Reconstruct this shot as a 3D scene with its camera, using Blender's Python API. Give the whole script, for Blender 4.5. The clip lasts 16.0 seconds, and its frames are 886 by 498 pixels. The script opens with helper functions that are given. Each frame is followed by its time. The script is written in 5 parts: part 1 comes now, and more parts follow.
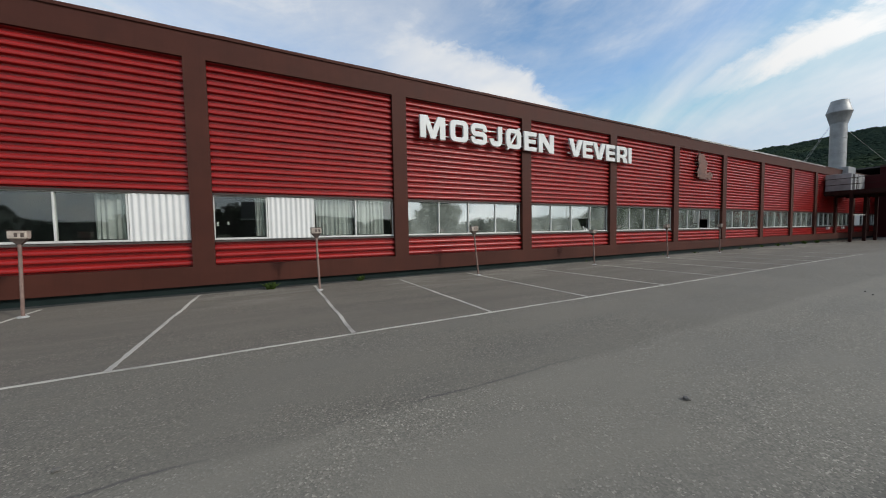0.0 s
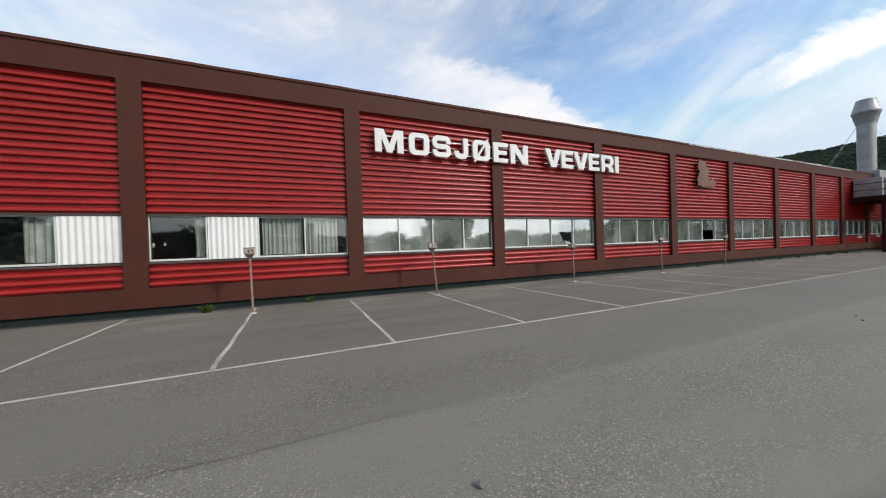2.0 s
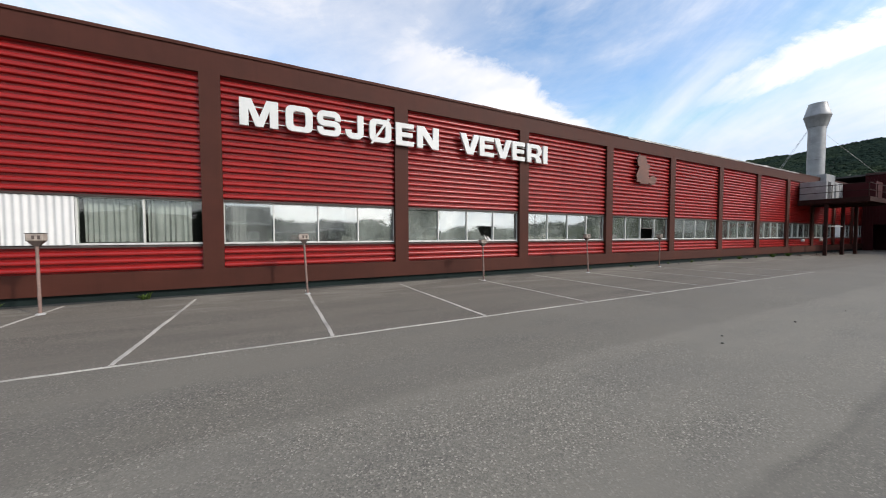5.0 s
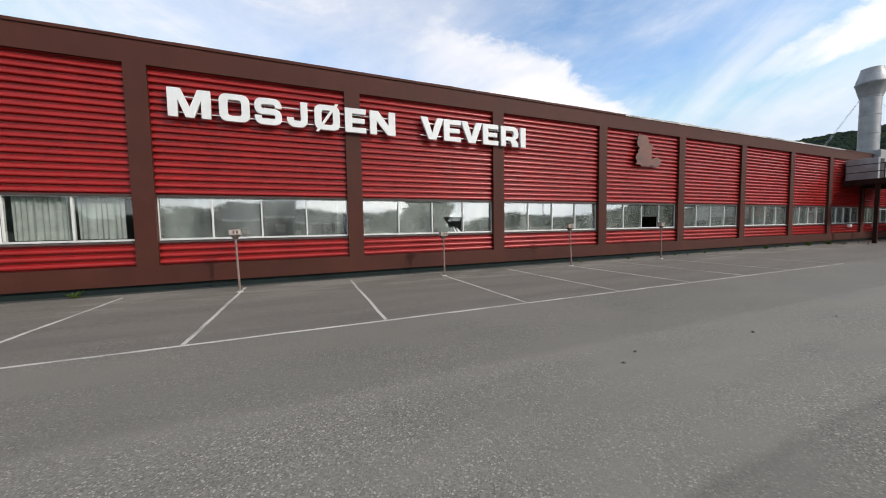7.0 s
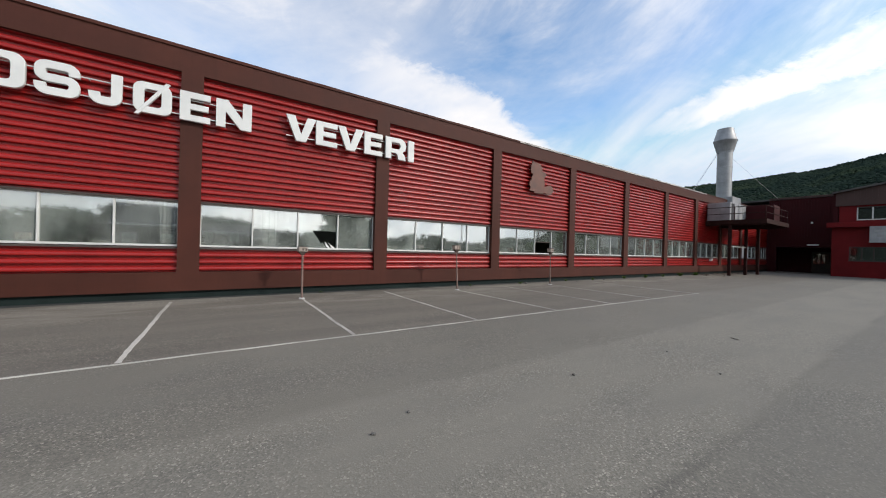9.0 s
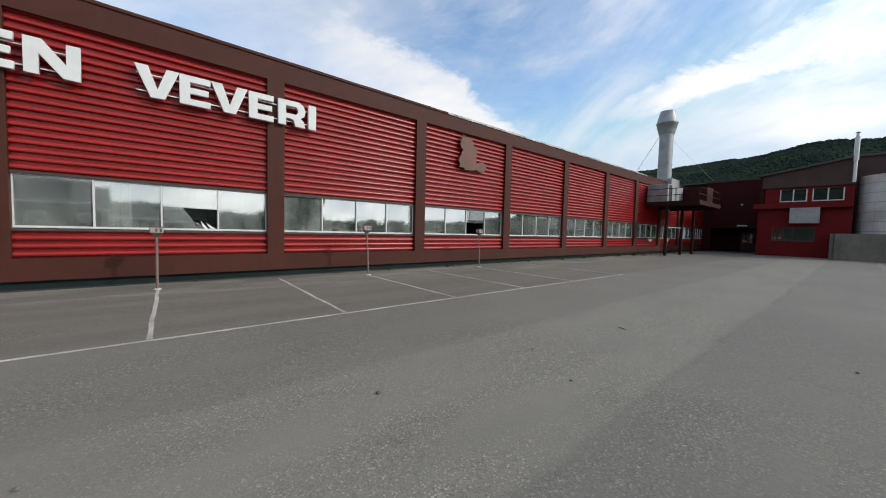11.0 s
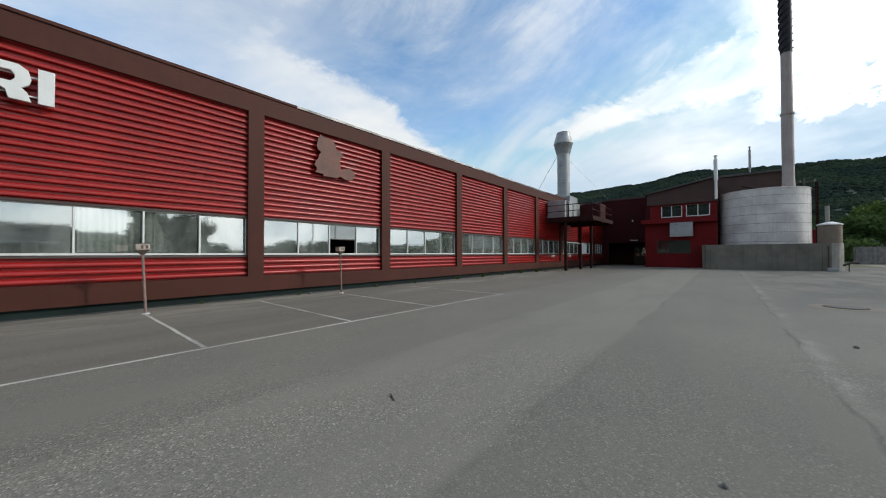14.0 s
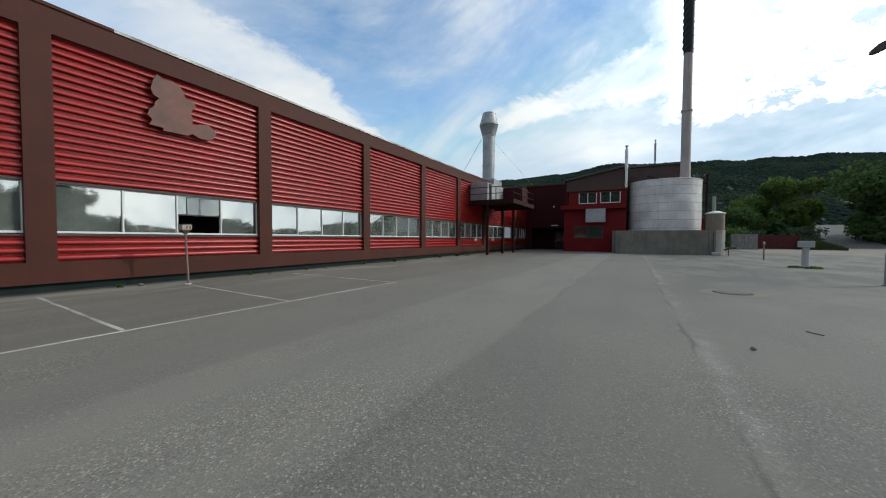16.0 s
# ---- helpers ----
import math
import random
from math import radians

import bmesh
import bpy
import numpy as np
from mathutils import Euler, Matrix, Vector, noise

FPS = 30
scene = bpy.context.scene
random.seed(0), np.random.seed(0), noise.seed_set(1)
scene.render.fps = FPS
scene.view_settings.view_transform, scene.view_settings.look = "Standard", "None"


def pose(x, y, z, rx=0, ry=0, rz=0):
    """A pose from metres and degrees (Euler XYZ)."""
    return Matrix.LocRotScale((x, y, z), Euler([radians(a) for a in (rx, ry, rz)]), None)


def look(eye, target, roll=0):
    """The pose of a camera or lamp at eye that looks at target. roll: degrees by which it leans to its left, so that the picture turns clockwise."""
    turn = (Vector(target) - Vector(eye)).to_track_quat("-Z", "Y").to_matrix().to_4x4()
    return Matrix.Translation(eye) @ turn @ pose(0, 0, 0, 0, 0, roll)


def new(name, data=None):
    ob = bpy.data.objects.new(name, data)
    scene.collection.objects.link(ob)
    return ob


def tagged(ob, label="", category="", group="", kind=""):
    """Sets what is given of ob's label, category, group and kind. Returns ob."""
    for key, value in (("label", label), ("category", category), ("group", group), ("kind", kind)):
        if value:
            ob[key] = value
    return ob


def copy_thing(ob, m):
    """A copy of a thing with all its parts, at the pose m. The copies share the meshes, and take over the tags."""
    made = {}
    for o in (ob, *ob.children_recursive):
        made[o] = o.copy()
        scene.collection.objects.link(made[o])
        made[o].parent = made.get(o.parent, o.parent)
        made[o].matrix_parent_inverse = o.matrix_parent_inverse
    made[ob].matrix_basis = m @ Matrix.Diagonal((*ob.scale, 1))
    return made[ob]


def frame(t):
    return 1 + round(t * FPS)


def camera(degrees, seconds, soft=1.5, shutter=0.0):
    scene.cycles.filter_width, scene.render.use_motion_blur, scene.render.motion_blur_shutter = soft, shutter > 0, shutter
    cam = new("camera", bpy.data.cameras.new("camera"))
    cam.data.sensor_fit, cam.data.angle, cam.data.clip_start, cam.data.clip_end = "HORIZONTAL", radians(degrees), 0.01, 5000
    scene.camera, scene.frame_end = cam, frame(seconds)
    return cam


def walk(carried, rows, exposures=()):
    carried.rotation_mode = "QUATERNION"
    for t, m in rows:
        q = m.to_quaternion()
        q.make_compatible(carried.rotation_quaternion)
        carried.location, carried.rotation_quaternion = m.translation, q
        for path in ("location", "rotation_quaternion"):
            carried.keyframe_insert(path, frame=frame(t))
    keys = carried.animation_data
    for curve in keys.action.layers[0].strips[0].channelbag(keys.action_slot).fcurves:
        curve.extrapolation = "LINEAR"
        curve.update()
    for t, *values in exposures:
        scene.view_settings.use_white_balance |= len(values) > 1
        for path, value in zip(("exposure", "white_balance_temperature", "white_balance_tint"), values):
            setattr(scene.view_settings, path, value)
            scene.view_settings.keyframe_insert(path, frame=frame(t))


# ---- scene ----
cam = camera(104.4, 16.0, soft=1.1)
PATH = [
    (0, (0.884, -9.794, 1.363), (1.835, -8.038, 1.261), -1.0),
    (0.5, (1.316, -9.866, 1.376), (2.204, -8.074, 1.36), -2.1),
    (1, (1.81, -10.007, 1.415), (2.625, -8.181, 1.379), -2.6),
    (1.5, (2.32, -9.993, 1.422), (3.257, -8.228, 1.337), -2.4),
    (2, (2.814, -10.107, 1.42), (3.664, -8.297, 1.4), -1.8),
    (2.5, (3.295, -10.146, 1.426), (4.153, -8.339, 1.425), -0.4),
    (3, (3.806, -10.184, 1.442), (4.783, -8.439, 1.421), -0.7),
    (3.5, (4.294, -10.203, 1.466), (5.221, -8.431, 1.456), -1.2),
    (4, (4.8, -10.076, 1.448), (5.79, -8.338, 1.458), 0.5),
    (4.5, (5.28, -10.156, 1.449), (6.228, -8.395, 1.462), 0.7),
    (4.7, (5.47, -10.188, 1.448), (6.427, -8.433, 1.388), 0.1),
    (6.8, (7.971, -10.453, 1.41), (8.785, -8.629, 1.307), 0.0),
    (7, (8.106, -10.48, 1.461), (8.891, -8.645, 1.335), -1.0),
    (7.5, (8.595, -10.437, 1.445), (9.473, -8.641, 1.375), 0.6),
    (8, (9.149, -10.466, 1.409), (10.06, -8.686, 1.416), 1.4),
    (8.5, (9.644, -10.488, 1.384), (10.598, -8.731, 1.325), 2.2),
    (9, (10.206, -10.325, 1.385), (11.329, -8.67, 1.382), 1.6),
    (9.5, (10.704, -10.39, 1.403), (11.861, -8.759, 1.357), 1.9),
    (10, (11.196, -10.442, 1.415), (12.428, -8.868, 1.378), 3.3),
    (10.2, (11.379, -10.439, 1.419), (12.647, -8.895, 1.325), 1.6),
    (12.3, (13.641, -10.614, 1.314), (14.943, -9.099, 1.212), 1.7),
    (12.5, (13.855, -10.609, 1.313), (15.208, -9.141, 1.2), 0.3),
    (13, (14.415, -10.617, 1.304), (15.808, -9.183, 1.244), 0.3),
    (13.5, (14.915, -10.655, 1.283), (16.34, -9.252, 1.285), 1.1),
    (14, (15.46, -10.59, 1.252), (17.008, -9.324, 1.283), -0.2),
    (14.5, (15.95, -10.64, 1.269), (17.55, -9.44, 1.278), 0.1),
    (15, (16.555, -10.575, 1.235), (18.281, -9.565, 1.202), -0.0),
    (15.5, (17.035, -10.658, 1.213), (18.747, -9.625, 1.164), -0.1),
    (16, (17.556, -10.756, 1.188), (19.306, -9.79, 1.126), 0.3),
]
walk(cam, [(t, look(eye, target, roll)) for t, eye, target, roll in PATH], [(0.0, -0.62, 6600, 8.6), (1.5, -0.44, 6650, 10.2), (3.5, -0.22, 6700, 12.6), (8.0, -0.30, 6700, 12.2), (12.5, -0.48, 6500, 8.6), (16.0, -0.54, 6450, 5.6)])


# ---- light and sky ----
SUN_AZ, SUN_EL = 143.5, 30.5      # degrees, clockwise from +y
SUN_DIR = Vector((math.sin(radians(SUN_AZ)) * math.cos(radians(SUN_EL)),
                  math.cos(radians(SUN_AZ)) * math.cos(radians(SUN_EL)), math.sin(radians(SUN_EL))))


def ray_to(az, el):
    a, e = radians(az), radians(el)
    return Vector((math.sin(a) * math.cos(e), math.cos(a) * math.cos(e), math.sin(e)))


class Nodes:
    """A small helper to wire nodes."""

    def __init__(self, tree):
        self.t = tree
        tree.nodes.clear()

    def add(self, kind, **sets):
        n = self.t.nodes.new(kind)
        for k, v in sets.items():
            if k == "op":
                n.operation = v
            elif k == "blend":
                n.blend_type = v
            elif k == "dtype":
                n.data_type = v
        return n

    def link(self, a, b):
        self.t.links.new(a, b)

    def math(self, op, a, b=None, c=None, clamp=False):
        n = self.add("ShaderNodeMath", op=op)
        n.use_clamp = clamp
        for i, v in enumerate((a, b, c)):
            if v is None:
                continue
            if isinstance(v, (int, float)):
                n.inputs[i].default_value = v
            else:
                self.link(v, n.inputs[i])
        return n.outputs[0]

    def vdot(self, a, vec):
        n = self.add("ShaderNodeVectorMath", op="DOT_PRODUCT")
        self.link(a, n.inputs[0])
        n.inputs[1].default_value = vec
        return n.outputs["Value"]

    def noise(self, vec, scale, detail=4.0, rough=0.55, distort=0.0, dims="3D"):
        n = self.add("ShaderNodeTexNoise")
        n.noise_dimensions = dims
        if vec is not None:
            self.link(vec, n.inputs["Vector"])
        n.inputs["Scale"].default_value = scale
        n.inputs["Detail"].default_value = detail
        n.inputs["Roughness"].default_value = rough
        n.inputs["Distortion"].default_value = distort
        return n.outputs["Fac"]

    def ramp(self, fac, stops):
        n = self.add("ShaderNodeValToRGB")
        el = n.color_ramp.elements
        el[0].position, el[1].position = stops[0][0], stops[-1][0]
        for p, _ in stops[1:-1]:
            el.new(p)
        for e, (p, c) in zip(el, stops):
            e.position = p
            e.color = (c, c, c, 1) if isinstance(c, (int, float)) else (*c, 1)
        self.link(fac, n.inputs[0])
        return n.outputs[0]

    def mix(self, fac, a, b, blend="MIX"):
        n = self.add("ShaderNodeMix", dtype="RGBA", blend=blend)
        n.clamp_factor = True
        for sock, v in ((n.inputs[0], fac), (n.inputs[6], a), (n.inputs[7], b)):
            if isinstance(v, (int, float)):
                sock.default_value = v
            elif isinstance(v, tuple):
                sock.default_value = (*v, 1)
            else:
                self.link(v, sock)
        return n.outputs[2]

    def scaled(self, vec, sx, sy, sz):
        n = self.add("ShaderNodeVectorMath", op="MULTIPLY")
        self.link(vec, n.inputs[0])
        n.inputs[1].default_value = (sx, sy, sz)
        return n.outputs[0]


world = bpy.data.worlds.new("world")
scene.world = world
world.use_nodes = True
w = Nodes(world.node_tree)
sky = w.add("ShaderNodeTexSky")
sky.sky_type = "NISHITA"
sky.sun_disc = False
sky.sun_elevation, sky.sun_rotation = radians(SUN_EL), radians(SUN_AZ)
sky.air_density, sky.dust_density, sky.ozone_density = 1.0, 0.1, 1.5
SKY_STRENGTH, CLOUD_LEVEL = 0.275, 1.27
way = w.add("ShaderNodeTexCoord").outputs["Generated"]


# thin wisps drawn out along a slanting line
sep = w.add("ShaderNodeSeparateXYZ")
w.link(way, sep.inputs[0])
turned = w.add("ShaderNodeVectorRotate")
turned.rotation_type = "AXIS_ANGLE"
turned.inputs["Axis"].default_value = ray_to(62, 15)
turned.inputs["Angle"].default_value = radians(24)
w.link(way, turned.inputs["Vector"])
wisps = w.noise(w.scaled(turned.outputs[0], 1.0, 1.0, 2.6), 2.1, 7, 0.58, 0.9)
strands = w.noise(w.scaled(turned.outputs[0], 1.0, 1.0, 3.6), 5.0, 6, 0.60, 1.1)
puffs = w.noise(w.scaled(way, 1.0, 1.0, 1.6), 6.0, 9, 0.62, 0.7)
fine = w.noise(w.scaled(way, 1.0, 1.0, 2.0), 24.0, 7, 0.66, 0.6)
ragged = w.math("ADD", w.math("MULTIPLY", w.math("SUBTRACT", puffs, 0.5), 0.10), w.math("MULTIPLY", w.math("SUBTRACT", fine, 0.5), 0.045))


def side(a, b, soft, shift=0.0):
    """1 on one side of the arc through a and b, 0 on the other, with a ragged edge."""
    n = b.cross(a).normalized()
    d = w.math("ADD", w.vdot(way, n), w.math("ADD", ragged, shift))
    rng = w.add("ShaderNodeMapRange")
    rng.interpolation_type = "SMOOTHSTEP"
    w.link(d, rng.inputs[0])
    rng.inputs[1].default_value, rng.inputs[2].default_value = -soft, soft
    return rng.outputs[0]


def both(*masks):
    out = masks[0]
    for m in masks[1:]:
        out = w.math("MULTIPLY", out, m)
    return out


ZENITH = Vector((0, 0, 1))


def around(a, near, far):
    """1 near a direction, 0 far from it (degrees)."""
    rng = w.add("ShaderNodeMapRange")
    rng.interpolation_type = "SMOOTHSTEP"
    w.link(w.vdot(way, a), rng.inputs[0])
    rng.inputs[1].default_value, rng.inputs[2].default_value = math.cos(radians(far)), math.cos(radians(near))
    return rng.outputs[0]


# long white bank low over the roof
bank_a = both(side(ray_to(41, 24.6), ray_to(8, 31.5), 0.030), side(ray_to(51.5, 15.5), ray_to(41.0, 24.6), 0.024), around(ray_to(41, 19), 5, 30))
# bright streak rising away from the low hill
streak = both(side(ray_to(90.4, 26.0), ray_to(62, 16.4), 0.020), side(ray_to(66.8, 16.4), ray_to(98, 19.0), 0.026), around(ray_to(85, 20.5), 11, 25))
# great bright cloud towards the sun
great = both(side(ray_to(90.4, 29.9), ray_to(70, 18.7), 0.03), side(ray_to(92.5, 14.9), ray_to(113, 14.6), 0.016), side(ZENITH, ray_to(93, 0), 0.07), around(ray_to(115, 28), 30, 48))
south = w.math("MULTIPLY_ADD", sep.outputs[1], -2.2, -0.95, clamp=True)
low = w.math("SUBTRACT", 1.0, w.math("DIVIDE", sep.outputs[2], 0.40), clamp=True)
thin = w.math("ADD", w.math("MULTIPLY", wisps, 0.75), w.math("MULTIPLY", strands, 0.12))
thin = w.math("ADD", thin, w.math("MULTIPLY", puffs, 0.26))
thin = w.math("ADD", thin, w.math("MULTIPLY", low, 0.12))
veil = w.ramp(thin, [(0.42, 0.06), (0.54, 0.24), (0.66, 0.58), (0.78, 0.90)])
milky = w.math("MULTIPLY", around(ray_to(2, 34), 12, 40), w.ramp(thin, [(0.35, 0.16), (0.65, 0.54)]))
veil = w.math("MAXIMUM", veil, milky)
# a calm blue stretch below the streak
veil = w.math("MULTIPLY", veil, w.math("MULTIPLY_ADD", around(ray_to(68, 15), 5, 18), -0.28, 1.0))
veil = w.math("MULTIPLY", veil, w.math("MULTIPLY_ADD", around(ray_to(106, 11), 7, 18), -0.5, 1.0))
cover = w.math("MAXIMUM", veil, w.math("MULTIPLY", bank_a, w.ramp(thin, [(0.36, 0.62), (0.60, 1.0)])))
cover = w.math("MAXIMUM", cover, w.math("MULTIPLY", streak, w.ramp(thin, [(0.40, 0.22), (0.64, 1.0)])))
cover = w.math("MAXIMUM", cover, w.math("MULTIPLY", great, w.ramp(w.math("ADD", w.math("MULTIPLY", puffs, 0.55), w.math("MULTIPLY", fine, 0.45)), [(0.432, 0.0), (0.480, 0.93)])))
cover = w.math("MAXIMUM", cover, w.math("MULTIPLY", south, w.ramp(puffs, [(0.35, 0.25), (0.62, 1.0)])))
bright = w.add("ShaderNodeMix", dtype="RGBA")
blue = w.add("ShaderNodeVectorMath", op="SCALE")
deep = w.add("ShaderNodeVectorMath", op="MULTIPLY")
w.link(sky.outputs[0], deep.inputs[0])
deep.inputs[1].default_value = (0.86, 1.03, 1.09)
w.link(deep.outputs[0], blue.inputs[0])
blue.inputs["Scale"].default_value = SKY_STRENGTH
pale = w.add("ShaderNodeVectorMath", op="MINIMUM")
w.link(blue.outputs[0], pale.inputs[0])
pale.inputs[1].default_value = (0.60, 0.86, 1.14)
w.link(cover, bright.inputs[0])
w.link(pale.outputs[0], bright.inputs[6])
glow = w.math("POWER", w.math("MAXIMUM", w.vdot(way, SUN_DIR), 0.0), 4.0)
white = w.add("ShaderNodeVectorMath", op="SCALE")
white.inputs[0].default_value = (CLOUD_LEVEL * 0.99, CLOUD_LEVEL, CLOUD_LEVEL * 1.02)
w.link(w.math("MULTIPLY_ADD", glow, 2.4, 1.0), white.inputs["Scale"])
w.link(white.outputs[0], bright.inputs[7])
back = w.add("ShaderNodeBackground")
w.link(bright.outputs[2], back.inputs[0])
back.inputs[1].default_value = 1.0
w.link(back.outputs[0], w.add("ShaderNodeOutputWorld").inputs[0])

sun_data = bpy.data.lights.new("sun", "SUN")
sun_data.energy, sun_data.angle, sun_data.color = 2.8, radians(2.4), (1.0, 0.95, 0.88)
sun = new("sun", sun_data)
sun.matrix_world = look(SUN_DIR * 100, (0, 0, 0))


# ---- materials ----
def material(name, base, rough=0.7, metal=0.0, var=0.25, scale=3.0, fine=60.0, bump=0.15, bump_size=0.01,
             tint=None, stretch=(1, 1, 1), spec=0.4, coords="Object", per_object=0.0, streak=0.0):
    """Base colour varied at two scales, with fine relief."""
    m = bpy.data.materials.new(name)
    m.use_nodes = True
    n = Nodes(m.node_tree)
    at = n.add("ShaderNodeNewGeometry").outputs["Position"] if coords == "World" else n.add("ShaderNodeTexCoord").outputs["Object"]
    at = n.scaled(at, *stretch)
    big, small = n.noise(at, scale, 5, 0.6), n.noise(at, fine, 3, 0.6)
    dark = tuple(c * (1 - var) for c in base)
    light = tint or tuple(min(1.0, c * (1 + var)) for c in base)
    col = n.mix(n.ramp(big, [(0.3, 0.0), (0.7, 1.0)]), dark, light)
    col = n.mix(n.math("MULTIPLY", n.ramp(small, [(0.35, 0.0), (0.7, 1.0)]), var * 0.8), col, tuple(c * 0.55 for c in base))
    if streak:
        runs = n.noise(n.scaled(at, 7.0, 7.0, 0.35), 1.0, 5, 0.65)
        col = n.mix(n.math("MULTIPLY", n.ramp(runs, [(0.5, 0.0), (0.72, 1.0)]), streak), col, tuple(c * 0.5 for c in base))
    if per_object:
        rnd = n.add("ShaderNodeObjectInfo").outputs["Random"]
        hsv = n.add("ShaderNodeHueSaturation")
        n.link(n.math("ADD", 1.0 - per_object / 2, n.math("MULTIPLY", rnd, per_object)), hsv.inputs["Value"])
        n.link(col, hsv.inputs["Color"])
        col = hsv.outputs[0]
    p = n.add("ShaderNodeBsdfPrincipled")
    n.link(col, p.inputs["Base Color"])
    p.inputs["Metallic"].default_value = metal
    p.inputs["Specular IOR Level"].default_value = spec
    n.link(n.math("ADD", rough - 0.08, n.math("MULTIPLY", big, 0.16), clamp=True), p.inputs["Roughness"])
    if bump:
        b = n.add("ShaderNodeBump")
        b.inputs["Strength"].default_value, b.inputs["Distance"].default_value = bump, bump_size
        n.link(small, b.inputs["Height"])
        n.link(b.outputs[0], p.inputs["Normal"])
    n.link(p.outputs[0], n.add("ShaderNodeOutputMaterial").inputs[0])
    return m


RED = material("red_painted_steel", (0.272, 0.0108, 0.0093), 0.32, 0.0, 0.16, 1.2, 40, 0.02, 0.003, spec=0.40, coords="World", streak=0.18)
# two reds darkened in the colour for walls turned away from the sun
OFFICE_RED = material("dimmed_office_red", (0.145, 0.0082, 0.0092), 0.65, 0.0, 0.2, 0.8, 30, 0.1, 0.006, spec=0.15, coords="World", streak=0.2)
SHADED_RED = material("shaded_red_cladding", (0.041, 0.0038, 0.0048), 0.65, 0.0, 0.2, 0.8, 30, 0.1, 0.006, spec=0.15, coords="World", streak=0.25)
BROWN = material("brown_painted_concrete", (0.060, 0.0184, 0.0117), 0.64, 0.0, 0.20, 0.9, 60, 0.12, 0.004, spec=0.19, coords="World", streak=0.22)
BROWN_CLAD = material("brown_cladding", (0.065, 0.034, 0.027), 0.65, 0.0, 0.18, 1.0, 40, 0.1, 0.005, coords="World", streak=0.2)
CONCRETE = material("weathered_concrete", (0.165, 0.152, 0.122), 0.85, 0.0, 0.28, 0.9, 45, 0.3, 0.008, coords="World", streak=0.45)
FOUNDATION = material("dark_concrete_base", (0.034, 0.037, 0.034), 0.9, 0.0, 0.3, 1.5, 50, 0.3, 0.008, coords="World")
ALU = material("pale_aluminium_frame", (0.60, 0.60, 0.57), 0.5, 0.2, 0.12, 4, 80, 0.05, 0.002, coords="World")
SILL = material("weathered_sill_paint", (0.06, 0.045, 0.040), 0.7, 0.0, 0.3, 2, 50, 0.1, 0.003, coords="World")
DARK_FRAME = material("dark_brown_frame", (0.05, 0.035, 0.03), 0.6, 0.0, 0.2, 3, 60, 0.05, 0.002, coords="World")
WHITE_SHEET = material("white_painted_sheet", (0.66, 0.66, 0.64), 0.5, 0.0, 0.05, 2, 50, 0.03, 0.002, streak=0.08, coords="World")
CURTAIN = material("grey_curtain_cloth", (0.50, 0.51, 0.505), 0.95, 0.0, 0.25, 3, 120, 0.2, 0.002, coords="World", streak=0.3)
SCRAP = material("bleached_curtain_cloth", (0.66, 0.66, 0.63), 0.95, 0.0, 0.15, 3, 120, 0.2, 0.002, coords="World")
LETTER = material("white_sign_enamel", (0.62, 0.63, 0.61), 0.4, 0.0, 0.06, 2.5, 60, 0.03, 0.002, coords="World", streak=0.1)
RAIL = material("pale_steel_rail", (0.55, 0.55, 0.53), 0.5, 0.5, 0.15, 3, 60, 0.05, 0.002, coords="World")
BOARD = material("brown_painted_board", (0.120, 0.066, 0.054), 0.65, 0.0, 0.3, 2.0, 40, 0.12, 0.004, coords="World", tint=(0.185, 0.080, 0.056))
GALV = material("galvanised_steel", (0.33, 0.335, 0.335), 0.5, 0.4, 0.22, 1.6, 50, 0.06, 0.003, coords="World", streak=0.2)
HOOP = material("dull_grey_hoop", (0.27, 0.26, 0.255), 0.6, 0.2, 0.2, 1.0, 40, 0.05, 0.003, coords="World")
TANK = material("pale_tank_cladding", (0.61, 0.575, 0.545), 0.55, 0.1, 0.24, 0.9, 40, 0.06, 0.004, coords="World", streak=0.35)
STEEL_RED = material("rusty_red_steel", (0.028, 0.010, 0.008), 0.75, 0.0, 0.35, 3, 50, 0.15, 0.004, spec=0.12, coords="World")
POST = material("rust_brown_post_paint", (0.215, 0.145, 0.122), 0.7, 0.1, 0.35, 6, 80, 0.2, 0.003, per_object=0.25)
POST_BOX = material("faded_socket_box", (0.40, 0.34, 0.29), 0.65, 0.1, 0.35, 9, 80, 0.15, 0.003, per_object=0.3)
POST_DARK = material("dark_socket_hood", (0.10, 0.075, 0.065), 0.7, 0.1, 0.3, 8, 80, 0.15, 0.003)
STACK = material("weathered_stack_steel", (0.36, 0.31, 0.29), 0.7, 0.2, 0.22, 0.5, 40, 0.1, 0.005, coords="World", streak=0.4)
BLACK = material("black_stack_top", (0.018, 0.018, 0.022), 0.7, 0.1, 0.3, 1.0, 40, 0.1, 0.005, coords="World")
ROOF = material("roofing_felt", (0.09, 0.085, 0.08), 0.9, 0.0, 0.3, 0.7, 40, 0.25, 0.006, coords="World")
FLASH = material("worn_roof_flashing", (0.11, 0.095, 0.085), 0.55, 0.2, 0.5, 0.8, 30, 0.1, 0.004, coords="World", tint=(0.72, 0.70, 0.67))
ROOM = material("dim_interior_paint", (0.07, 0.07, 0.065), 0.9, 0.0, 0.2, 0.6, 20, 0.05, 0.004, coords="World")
SIGN_GREY = material("pale_grey_sign_face", (0.32, 0.32, 0.31), 0.6, 0.0, 0.12, 2, 40, 0.04, 0.002, coords="World")
